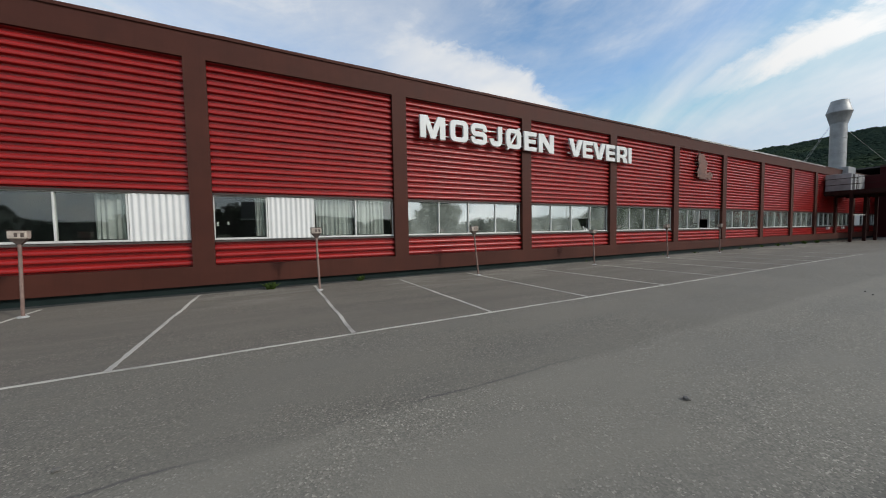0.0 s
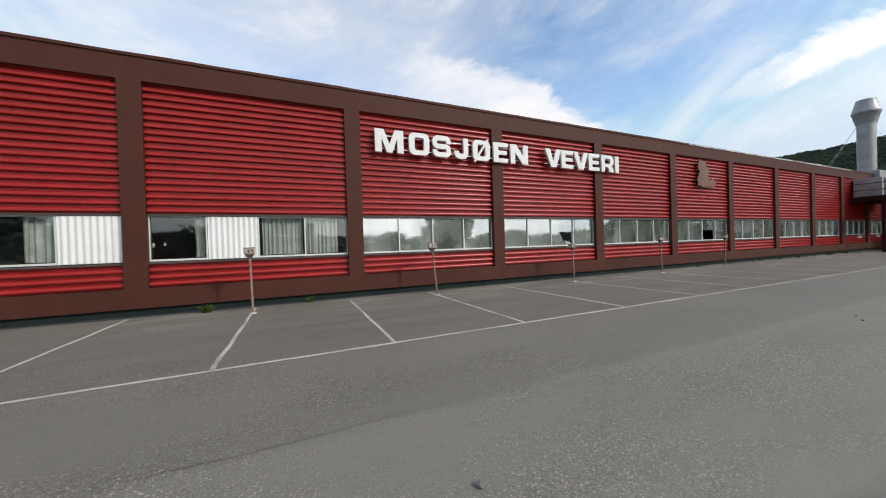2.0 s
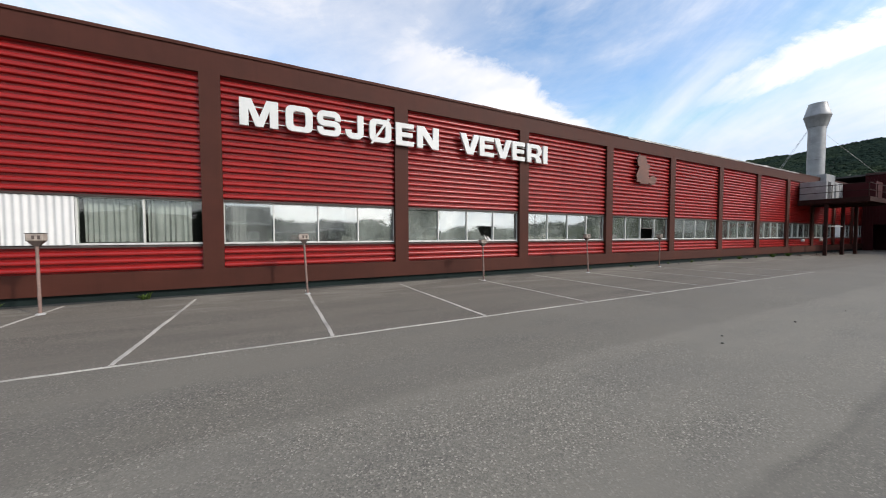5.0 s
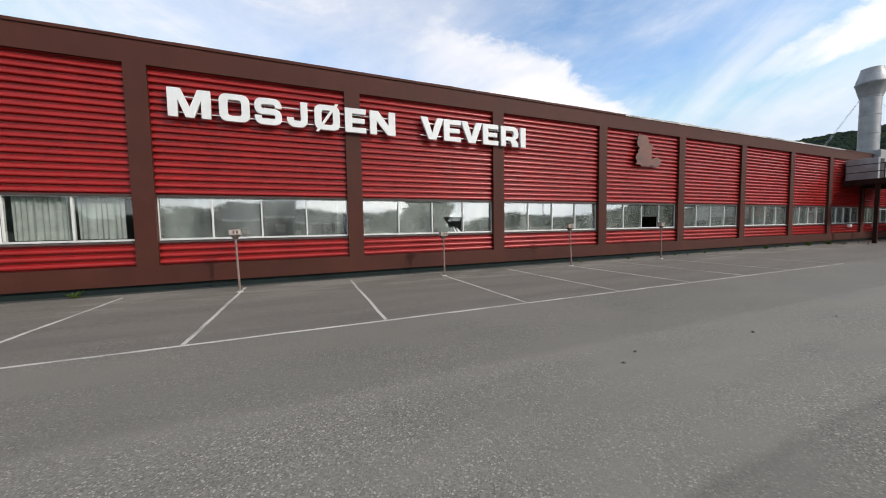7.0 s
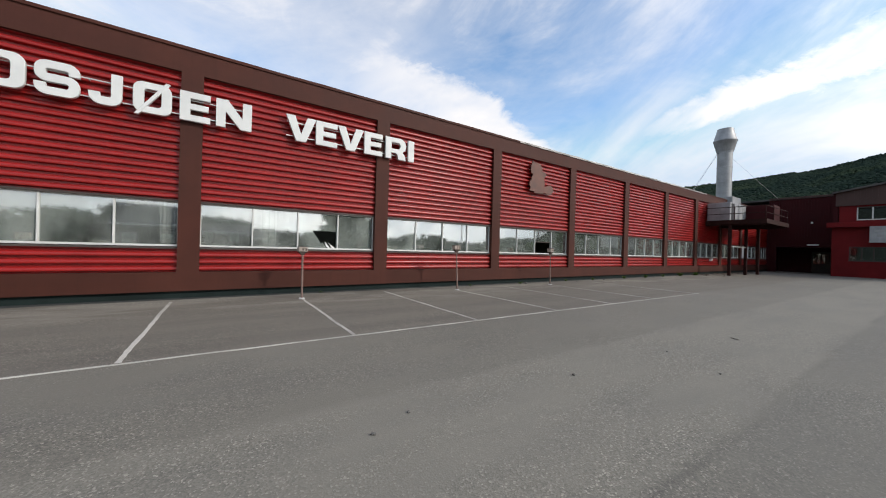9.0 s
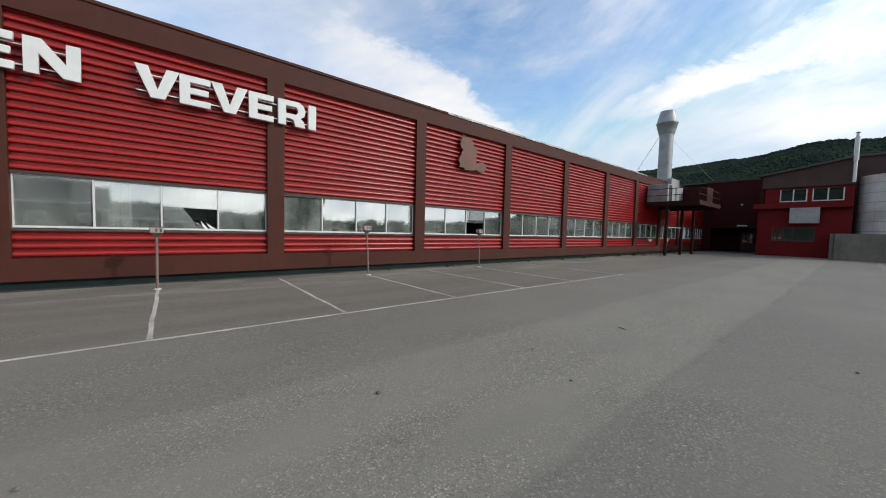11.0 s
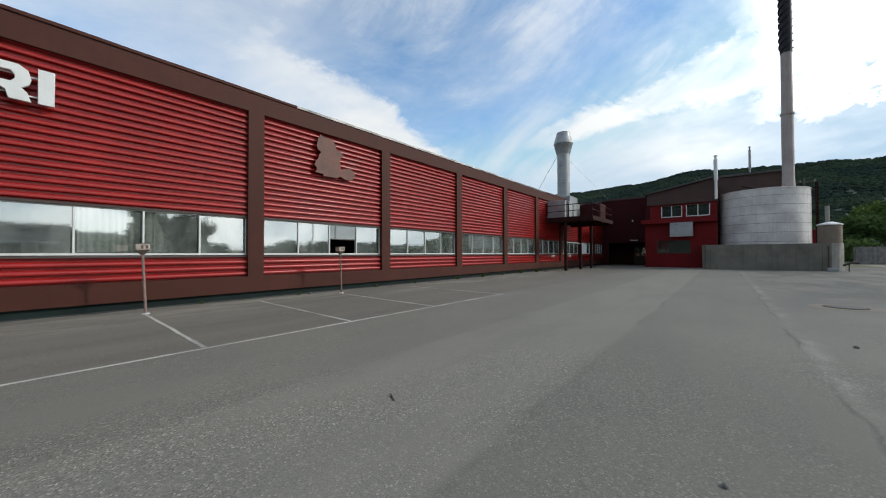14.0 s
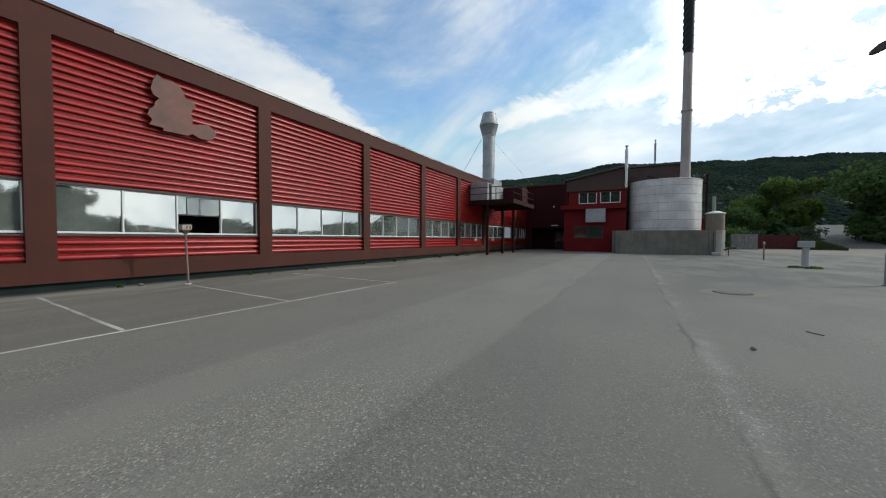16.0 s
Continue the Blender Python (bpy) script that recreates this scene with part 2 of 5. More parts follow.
FENCE_RED = material("red_fence_boards", (0.085, 0.010, 0.011), 0.75, 0.0, 0.25, 3, 60, 0.15, 0.004, coords="World", per_object=0.3)
POLE_STEEL = material("dull_pole_steel", (0.24, 0.245, 0.25), 0.6, 0.2, 0.2, 3, 60, 0.08, 0.003, coords="World", streak=0.3)
TEAL = material("dark_teal_base_paint", (0.013, 0.021, 0.020), 0.8, 0.0, 0.3, 1.2, 50, 0.2, 0.006, spec=0.15, coords="World", streak=0.3)
HUT_BROWN = material("brown_stained_silo", (0.20, 0.155, 0.115), 0.8, 0.0, 0.28, 1.2, 45, 0.2, 0.006, coords="World", streak=0.4)
HUT = material("ochre_stained_concrete", (0.27, 0.255, 0.22), 0.85, 0.0, 0.28, 1.2, 45, 0.3, 0.008, coords="World", streak=0.4)
FENCE_GREY = material("weathered_grey_boards", (0.22, 0.21, 0.20), 0.85, 0.0, 0.3, 3, 60, 0.2, 0.004, coords="World", per_object=0.3)
STONE = material("loose_stone", (0.13, 0.122, 0.11), 0.9, 0.0, 0.3, 20, 120, 0.3, 0.004, per_object=0.5)
IRON = material("cast_iron_cover", (0.085, 0.07, 0.065), 0.6, 0.6, 0.3, 6, 90, 0.3, 0.004)
HOUSE_WOOD = material("dark_stained_house_boards", (0.05, 0.045, 0.038), 0.8, 0.0, 0.25, 1.5, 40, 0.15, 0.005, coords="World", streak=0.2)
BARK = material("grey_brown_bark", (0.13, 0.10, 0.08), 0.9, 0.0, 0.35, 6, 60, 0.4, 0.01)


def leaf_material(name, base, back_light=0.35):
    m = bpy.data.materials.new(name)
    m.use_nodes = True
    n = Nodes(m.node_tree)
    isl = n.add("ShaderNodeNewGeometry").outputs["Random Per Island"]
    col = n.mix(isl, tuple(c * 0.65 for c in base), tuple(c * 1.35 for c in base))
    d, tr, mx = n.add("ShaderNodeBsdfDiffuse"), n.add("ShaderNodeBsdfTranslucent"), n.add("ShaderNodeMixShader")
    n.link(col, d.inputs[0])
    n.link(col, tr.inputs[0])
    mx.inputs[0].default_value = back_light
    n.link(d.outputs[0], mx.inputs[1])
    n.link(tr.outputs[0], mx.inputs[2])
    n.link(mx.outputs[0], n.add("ShaderNodeOutputMaterial").inputs[0])
    return m


LEAF = leaf_material("green_leaves", (0.074, 0.116, 0.040))
LEAF_PALE = leaf_material("yellow_green_leaves", (0.105, 0.152, 0.042), 0.42)
SPRUCE = leaf_material("dark_spruce_needles", (0.052, 0.072, 0.044), 0.1)
BANK = leaf_material("rough_bank_grass", (0.055, 0.062, 0.026), 0.15)
WEED = leaf_material("bright_weed_leaves", (0.07, 0.11, 0.03))


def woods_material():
    """Leafy and spruce crowns: each its own green, blued and paled as haze, with paler stands here and there."""
    m = bpy.data.materials.new("haze_toned_woods")
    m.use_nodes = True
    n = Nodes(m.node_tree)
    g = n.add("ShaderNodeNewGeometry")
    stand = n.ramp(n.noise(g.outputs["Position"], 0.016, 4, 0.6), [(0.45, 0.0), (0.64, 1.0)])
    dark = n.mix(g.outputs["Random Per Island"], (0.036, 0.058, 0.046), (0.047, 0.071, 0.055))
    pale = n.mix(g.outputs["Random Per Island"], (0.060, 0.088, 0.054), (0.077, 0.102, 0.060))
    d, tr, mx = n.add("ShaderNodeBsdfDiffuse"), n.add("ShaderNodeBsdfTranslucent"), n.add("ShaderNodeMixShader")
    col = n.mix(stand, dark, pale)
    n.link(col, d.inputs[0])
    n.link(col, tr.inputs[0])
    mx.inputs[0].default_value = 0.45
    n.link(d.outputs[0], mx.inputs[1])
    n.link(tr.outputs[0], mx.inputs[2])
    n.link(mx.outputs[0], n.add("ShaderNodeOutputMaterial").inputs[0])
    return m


WOODS = woods_material()


def glass_material(name, haze, ior, rough):
    """Old window glass: a pane with a strong, slightly wavy reflection and a film of dust."""
    m = bpy.data.materials.new(name)
    m.use_nodes = True
    n = Nodes(m.node_tree)
    at = n.add("ShaderNodeNewGeometry").outputs["Position"]
    b = n.add("ShaderNodeBump")
    b.inputs["Strength"].default_value, b.inputs["Distance"].default_value = 0.10, 0.02
    n.link(n.noise(n.scaled(at, 1.0, 1.0, 0.7), 0.9, 1, 0.4), b.inputs["Height"])
    fr = n.add("ShaderNodeFresnel")
    fr.inputs["IOR"].default_value = ior
    gl, tr, mx = n.add("ShaderNodeBsdfGlossy"), n.add("ShaderNodeBsdfTransparent"), n.add("ShaderNodeMixShader")
    gl.inputs["Roughness"].default_value = rough
    gl.inputs["Color"].default_value = (0.93, 0.96, 0.94, 1)
    tr.inputs["Color"].default_value = (0.82, 0.86, 0.84, 1)
    n.link(b.outputs[0], gl.inputs["Normal"])
    n.link(fr.outputs[0], mx.inputs[0])
    n.link(tr.outputs[0], mx.inputs[1])
    n.link(gl.outputs[0], mx.inputs[2])
    dust, mx2 = n.add("ShaderNodeBsdfDiffuse"), n.add("ShaderNodeMixShader")
    dust.inputs["Color"].default_value = (0.50, 0.53, 0.50, 1)
    grime = n.noise(n.scaled(at, 1.0, 1.0, 0.5), 1.6, 5, 0.6)
    n.link(n.math("MULTIPLY", n.ramp(grime, [(0.35, 0.25), (0.70, 1.3)]), haze), mx2.inputs[0])
    n.link(mx.outputs[0], mx2.inputs[1])
    n.link(dust.outputs[0], mx2.inputs[2])
    n.link(mx2.outputs[0], n.add("ShaderNodeOutputMaterial").inputs[0])
    return m


GLASS = glass_material("clear_window_glass", 0.006, 1.75, 0.02)
GLASS_HAZY = glass_material("dusty_window_glass", 0.17, 4.6, 0.040)
GLASS_FAR = glass_material("dull_window_glass", 0.09, 4.8, 0.035)
GLASS_MID = glass_material("grey_window_glass", 0.05, 2.4, 0.03)



def asphalt_material():
    """Old coarse asphalt laid in strips along the wall, with pale stone chips, patches and a worn pale band."""
    m = bpy.data.materials.new("worn_asphalt")
    m.use_nodes = True
    n = Nodes(m.node_tree)
    at = n.add("ShaderNodeNewGeometry").outputs["Position"]
    s = n.add("ShaderNodeSeparateXYZ")
    n.link(at, s.inputs[0])
    wob = n.math("MULTIPLY", n.math("SUBTRACT", n.noise(at, 0.8, 6, 0.6), 0.5), 0.28)
    y = n.math("ADD", s.outputs[1], wob)
    # strip edges at y = -7.3 and y = -9.5
    lane = n.math("MULTIPLY", n.math("MULTIPLY_ADD", y, -7.0, -7.3 * 7.0, clamp=True), n.math("MULTIPLY_ADD", y, 9.0, 9.42 * 9.0, clamp=True))
    outer = n.math("MULTIPLY_ADD", y, -8.0, -9.38 * 8.0, clamp=True)
    big = n.noise(at, 0.22, 6, 0.6)
    mid = n.noise(n.scaled(at, 0.35, 1.0, 1.0), 1.3, 6, 0.62)
    base = n.mix(lane, (0.149, 0.140, 0.120), (0.187, 0.177, 0.152))
    base = n.mix(outer, base, (0.144, 0.137, 0.119))
    base = n.mix(n.math("MULTIPLY", n.ramp(big, [(0.35, 0.0), (0.68, 1.0)]), 0.35), base, (0.232, 0.218, 0.187))
    base = n.mix(n.math("MULTIPLY", n.ramp(mid, [(0.45, 0.0), (0.75, 1.0)]), 0.40), base, (0.118, 0.115, 0.109))
    # damp dark stains towards the bund and the far edge
    spread = n.math("MULTIPLY", n.math("MULTIPLY_ADD", s.outputs[0], 0.10, -2.2, clamp=True), n.math("MULTIPLY_ADD", s.outputs[1], -0.35, -3.6, clamp=True))
    stain = n.ramp(n.noise(n.scaled(at, 0.45, 1.0, 1.0), 0.55, 6, 0.62, 0.6), [(0.43, 0.0), (0.56, 1.0)])
    base = n.mix(n.math("MULTIPLY", n.math("MULTIPLY", spread, stain), 0.80), base, (0.075, 0.074, 0.066))
    # the bays: browner, with long dim drags and dried pale silt near the wall
    bays = n.math("MULTIPLY_ADD", y, 3.0, 5.3 * 3.0, clamp=True)
    drags = n.ramp(n.noise(n.scaled(at, 0.16, 1.5, 1.0), 1.2, 6, 0.65, 0.4), [(0.42, 0.0), (0.66, 1.0)])
    base = n.mix(n.math("MULTIPLY", bays, 0.45), base, (0.135, 0.118, 0.098))
    base = n.mix(n.math("MULTIPLY", n.math("MULTIPLY", bays, drags), 0.45), base, (0.090, 0.080, 0.070))
    near = n.math("MULTIPLY", n.math("MULTIPLY_ADD", y, 1.2, 2.6 * 1.2, clamp=True), n.ramp(n.noise(n.scaled(at, 0.35, 1.2, 1.0), 0.9, 5, 0.6, 0.5), [(0.50, 0.0), (0.60, 1.0)]))
    base = n.mix(n.math("MULTIPLY", near, 0.50), base, (0.270, 0.255, 0.220))
    # pale dusty band at y = -11.6
    d = n.math("ABSOLUTE", n.math("ADD", n.math("ADD", s.outputs[1], 11.48), n.math("MULTIPLY", wob, 0.8)))
    band = n.math("MULTIPLY", n.math("MULTIPLY_ADD", d, -6.0, 1.0, clamp=True), n.ramp(n.noise(at, 1.7, 5, 0.6), [(0.40, 0.0), (0.6, 1.0)]))
    base = n.mix(n.math("MULTIPLY", band, 0.30), base, (0.36, 0.345, 0.32))
    # dark sealed joint at y = -7.3
    e = n.math("ABSOLUTE", n.math("ADD", s.outputs[1], n.math("ADD", 7.32, n.math("MULTIPLY", wob, 0.8))))
    joint = n.math("MULTIPLY", n.math("MULTIPLY_ADD", e, -40.0, 1.0, clamp=True), n.ramp(n.noise(at, 0.9, 4, 0.6), [(0.42, 0.0), (0.52, 1.0)]))
    joint = n.math("MULTIPLY", joint, n.math("MULTIPLY_ADD", s.outputs[0], -0.5, 2.2, clamp=True))
    base = n.mix(n.math("MULTIPLY", joint, 0.85), base, (0.06, 0.06, 0.058))
    # dark open seam at y = -9.5
    f_ = n.math("ABSOLUTE", n.math("ADD", y, 9.40))
    seam = n.math("MULTIPLY", n.math("MULTIPLY_ADD", f_, -16.0, 1.0, clamp=True), n.ramp(n.noise(at, 0.7, 5, 0.6), [(0.38, 0.1), (0.62, 1.0)]))
    base = n.mix(n.math("MULTIPLY", seam, 0.38), base, (0.075, 0.073, 0.066))
    # thin open crack beside the pale band
    g_ = n.math("ABSOLUTE", n.math("ADD", n.math("ADD", s.outputs[1], 11.36), n.math("MULTIPLY", wob, 1.6)))
    crack = n.math("MULTIPLY", n.math("MULTIPLY_ADD", g_, -28.0, 1.0, clamp=True), n.ramp(n.noise(at, 0.6, 5, 0.6), [(0.40, 0.0), (0.55, 1.0)]))
    base = n.mix(n.math("MULTIPLY", crack, 0.75), base, (0.070, 0.069, 0.062))
    # stone chips
    v = n.add("ShaderNodeTexVoronoi")
    n.link(at, v.inputs["Vector"])
    v.inputs["Scale"].default_value = 88.0
    chip = n.add("ShaderNodeSeparateColor")
    n.link(v.outputs["Color"], chip.inputs[0])
    tone = n.ramp(chip.outputs[0], [(0.0, 0.46), (0.58, 0.95), (0.90, 1.22), (0.985, 2.3)])
    chips = n.mix(1.0, base, tone, "MULTIPLY")
    rough_zone = n.ramp(n.noise(n.scaled(at, 0.5, 1.0, 1.0), 0.8, 5, 0.65), [(0.38, 0.10), (0.62, 0.85)])
    # worn smoother further along the yard
    worn = n.math("MULTIPLY_ADD", n.math("MULTIPLY_ADD", s.outputs[0], 0.09, -1.26, clamp=True), -0.45, 1.0)
    rough_zone = n.math("MULTIPLY", rough_zone, worn)
    col = n.mix(rough_zone, base, chips)
    sand = n.noise(at, 160.0, 3, 0.7)
    col = n.mix(n.math("MULTIPLY", sand, 0.35), col, (0.10, 0.097, 0.092))
    col = n.mix(1.0, col, (1.084, 1.058, 1.000), "MULTIPLY")
    p = n.add("ShaderNodeBsdfPrincipled")
    n.link(col, p.inputs["Base Color"])
    p.inputs["Roughness"].default_value = 0.85
    p.inputs["Specular IOR Level"].default_value = 0.3
    b = n.add("ShaderNodeBump")
    b.inputs["Strength"].default_value, b.inputs["Distance"].default_value = 0.30, 0.005
    n.link(n.math("ADD", v.outputs["Distance"], n.math("MULTIPLY", sand, 0.5)), b.inputs["Height"])
    n.link(b.outputs[0], p.inputs["Normal"])
    n.link(p.outputs[0], n.add("ShaderNodeOutputMaterial").inputs[0])
    return m


ASPHALT = asphalt_material()
GROUND = material("dry_grass_and_gravel", (0.13, 0.12, 0.075), 0.95, 0.0, 0.4, 0.15, 6, 0.4, 0.02, tint=(0.09, 0.11, 0.04), coords="World")
GRAVEL = material("pale_gravel", (0.19, 0.160, 0.125), 0.95, 0.0, 0.3, 0.5, 25, 0.4, 0.01, coords="World")
# road gravel darkened in the colour for the shade over the climbing stretch
TRACK = material("shaded_track_gravel", (0.085, 0.080, 0.068), 0.95, 0.0, 0.3, 0.5, 25, 0.4, 0.01, coords="World")
# hillside green leans blue too, with the distance haze put into the colour
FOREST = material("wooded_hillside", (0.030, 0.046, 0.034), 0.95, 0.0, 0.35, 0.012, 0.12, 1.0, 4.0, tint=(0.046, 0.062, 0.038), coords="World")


def paint_material():
    """Road paint, worn through to the asphalt."""
    m = bpy.data.materials.new("worn_road_paint")
    m.use_nodes = True
    n = Nodes(m.node_tree)
    at = n.add("ShaderNodeNewGeometry").outputs["Position"]
    worn = n.ramp(n.noise(at, 26.0, 5, 0.7), [(0.52, 0.0), (0.66, 1.0)])
    patch = n.ramp(n.noise(at, 1.1, 4, 0.6), [(0.38, 0.15), (0.66, 0.90)])
    along = n.add("ShaderNodeSeparateXYZ")
    n.link(at, along.inputs[0])
    age = n.math("MULTIPLY_ADD", along.outputs[0], 0.055, -0.50, clamp=True)
    fac = n.math("MAXIMUM", n.math("MULTIPLY", worn, 0.70), n.math("MULTIPLY", patch, 0.8))
    fac = n.math("ADD", fac, n.math("MULTIPLY", age, 0.30), clamp=True)
    col = n.mix(fac, (0.55, 0.52, 0.455), (0.165, 0.158, 0.142))
    p = n.add("ShaderNodeBsdfPrincipled")
    n.link(col, p.inputs["Base Color"])
    p.inputs["Roughness"].default_value = 0.8
    n.link(p.outputs[0], n.add("ShaderNodeOutputMaterial").inputs[0])
    return m


PAINT = paint_material()


# ---- mesh helpers ----
def box(bm, x0, x1, y0, y1, z0, z1, bevel=0.0):
    """A box, with bevelled edges where asked."""
    vs = [bm.verts.new(v) for v in ((x0, y0, z0), (x1, y0, z0), (x1, y1, z0), (x0, y1, z0), (x0, y0, z1), (x1, y0, z1), (x1, y1, z1), (x0, y1, z1))]
    fs = [bm.faces.new([vs[i] for i in f]) for f in ((3, 2, 1, 0), (4, 5, 6, 7), (0, 1, 5, 4), (1, 2, 6, 5), (2, 3, 7, 6), (3, 0, 4, 7))]
    if bevel:
        edges = list({e for f in fs for e in f.edges})
        bmesh.ops.bevel(bm, geom=edges, offset=bevel, segments=1, affect="EDGES")


def lathe(bm, rings, centre=(0, 0), sides=24, cap=True):
    """Rings of (radius, z) turned about a vertical axis."""
    loops = []
    for r, z in rings:
        loops.append([bm.verts.new((centre[0] + r * math.cos(2 * math.pi * i / sides), centre[1] + r * math.sin(2 * math.pi * i / sides), z)) for i in range(sides)])
    for a, b in zip(loops, loops[1:]):
        for i in range(sides):
            bm.faces.new((a[i], a[(i + 1) % sides], b[(i + 1) % sides], b[i]))
    if cap:
        bm.faces.new(loops[0][::-1])
        bm.faces.new(loops[-1])


def tube(bm, a, b, r, sides=8, r2=None):
    """A round bar from a to b."""
    a, b = Vector(a), Vector(b)
    q = (b - a).to_track_quat("Z", "Y")
    loops = []
    for p, rad in ((a, r), (b, r if r2 is None else r2)):
        loops.append([bm.verts.new(p + q @ Vector((rad * math.cos(2 * math.pi * i / sides), rad * math.sin(2 * math.pi * i / sides), 0))) for i in range(sides)])
    for i in range(sides):
        bm.faces.new((loops[0][i], loops[0][(i + 1) % sides], loops[1][(i + 1) % sides], loops[1][i]))
    bm.faces.new(loops[0][::-1])
    bm.faces.new(loops[1])


def extrude_profile(bm, profile, x0, x1, axis="x"):
    """An open or closed line of (y, z) points drawn out along x, with its ends closed."""
    a = [bm.verts.new((x0, y, z)) for y, z in profile]
    b = [bm.verts.new((x1, y, z)) for y, z in profile]
    n = len(profile)
    for i in range(n):
        j = (i + 1) % n
        bm.faces.new((a[i], a[j], b[j], b[i]))
    bm.faces.new(a[::-1])
    bm.faces.new(b)


def make(name, bm, mat, smooth=False):
    me = bpy.data.meshes.new(name)
    bmesh.ops.recalc_face_normals(bm, faces=bm.faces[:])
    bm.to_mesh(me)
    bm.free()
    me.materials.append(mat)
    if smooth:
        me.shade_smooth()
        me.set_sharp_from_angle(angle=radians(35))
    return new(name, me)


def part(name, bm, mat, parent, label="", smooth=False):
    ob = make(name, bm, mat, smooth)
    ob.parent = parent
    if label:
        ob["label"] = label
    return ob


def part_box(name, dims, mat, parent, bevel=0.0, label=""):
    bm = bmesh.new()
    box(bm, *dims, bevel=bevel)
    return part(name, bm, mat, parent, label)


def thing(name, label, category, at=(0, 0, 0), group="", kind=""):
    ob = new(name)
    ob.empty_display_size = 0.3
    ob.location = at
    return tagged(ob, label, category, group, kind)


# ---- ground ----
def ground_sheet():
    bm = bmesh.new()
    rings = (0, 60, 150, 400, 1200, 4500)
    loops = []
    for r in rings[1:]:
        loops.append([bm.verts.new((20 + r * math.cos(2 * math.pi * i / 48), r * math.sin(2 * math.pi * i / 48), -0.02)) for i in range(48)])
    bm.faces.new(loops[0])
    for a, b in zip(loops, loops[1:]):
        for i in range(48):
            bm.faces.new((a[i], a[(i + 1) % 48], b[(i + 1) % 48], b[i]))
    return tagged(make("ground", bm, GROUND), "dry grass and gravel land reaching the hills", "ground", kind="structure")


ground_sheet()


def yard_sheet():
    """The asphalt yard: a slab with an uneven outer edge."""
    bm = bmesh.new()
    edge = []
    for i in range(60):
        edge.append((-60 + i * 2.0, -34 + 1.2 * noise.noise((i * 0.5, 0, 0)) + (7.5 if i > 48 else 0) * min(1.0, (i - 48) / 5)))
    edge += [(60, -22), (60.5, 1.0), (-60, 1.0)]
    top = [bm.verts.new((x, y, 0.0)) for x, y in edge]
    low = [bm.verts.new((x, y, -0.05)) for x, y in edge]
    bm.faces.new(top)
    for i in range(len(edge)):
        j = (i + 1) % len(edge)
        bm.faces.new((top[i], top[j], low[j], low[i]))
    return tagged(make("pavement", bm, ASPHALT), "worn grey asphalt yard with pale stone chips and patched strips", "asphalt", kind="structure")


yard_sheet()


def line_strip(name, x0, y0, x1, y1, wide, label):
    """A painted line with slightly wavering edges."""
    bm = bmesh.new()
    a, b = Vector((x0, y0, 0)), Vector((x1, y1, 0))
    n = max(2, int((b - a).length / 0.07))
    side = (b - a).normalized().cross(Vector((0, 0, 1)))
    prev = None
    for i in range(n + 1):
        p = a.lerp(b, i / n) + side * (0.018 * noise.noise((x0 + i * 0.09, y0, 1.0)) + 0.006 * noise.noise((x0 + i * 0.5, y0, 7.0)))
        hw = wide / 2 * (1 + 0.20 * noise.noise((x0, i * 0.2, 3.0)) + 0.35 * noise.noise((x0, i * 0.63, 9.0)))
        row = [bm.verts.new(p + side * s * hw + Vector((0, 0, z))) for s, z in ((-1, 0.001), (-0.9, 0.005), (0.9, 0.005), (1, 0.001))]
        if prev:
            for k in range(3):
                bm.faces.new((prev[k], prev[k + 1], row[k + 1], row[k]))
        prev = row
    return tagged(make(name, bm, PAINT), label, "road marking", group="parking lines")


line_strip("long_line_marking", -12.0, -5.17, 25.1, -5.18, 0.050, "long worn white line closing the parking bays on asphalt")
for x0, x1, y1 in ((-5.45, -5.28, -0.5), (-2.98, -2.80, -0.4), (-0.50, -0.32, -0.25), (2.0, 2.18, -0.30), (4.30, 4.47, -0.60), (6.71, 6.86, -0.40), (9.38, 9.50, -0.50),
                   (12.10, 12.20, -0.75), (14.58, 14.72, -0.52), (17.03, 17.12, -0.95), (19.37, 19.57, -0.60), (21.75, 21.98, -0.90), (24.95, 25.12, -0.90)):
    line_strip("bay_line_marking", x0, -5.14, x1, y1, 0.058, "worn white parking bay line painted on asphalt")



# ---- the long factory ----
FASCIA_Z, FASCIA_TOP, PLINTH_Z, PLINTH_LOW = 5.43, 6.02, 0.64, 0.19
SILL_Z, HEAD_Z = 1.22, 2.33
PILLAR = 0.44
EDGES = [-10.0, -5.0, 0.0, 5.0, 10.0, 15.0, 20.0, 25.0, 30.0, 34.9, 39.6, 44.4, 49.2, 54.0]
END_X = 57.0
factory = thing("factory_building", "long red corrugated factory with brown frame and ribbon windows", "building", kind="structure")

# frame: pillars, fascia, plinth, foundation
for x in EDGES:
    part_box("pillar", (x - PILLAR, x, 0.0, 0.42, PLINTH_Z, FASCIA_Z), BROWN, factory)
for a, b in zip([EDGES[0] - 0.6] + EDGES[1:], EDGES[1:] + [END_X]):
    part_box("fascia", (a, b, 0.0, 0.42, FASCIA_Z, FASCIA_TOP), BROWN, factory)
    part_box("plinth_beam", (a, b, 0.0, 0.42, PLINTH_LOW, PLINTH_Z), BROWN, factory)
# added dark sheet over the asphalt edge along the wall foot
bm = bmesh.new()
prev = None
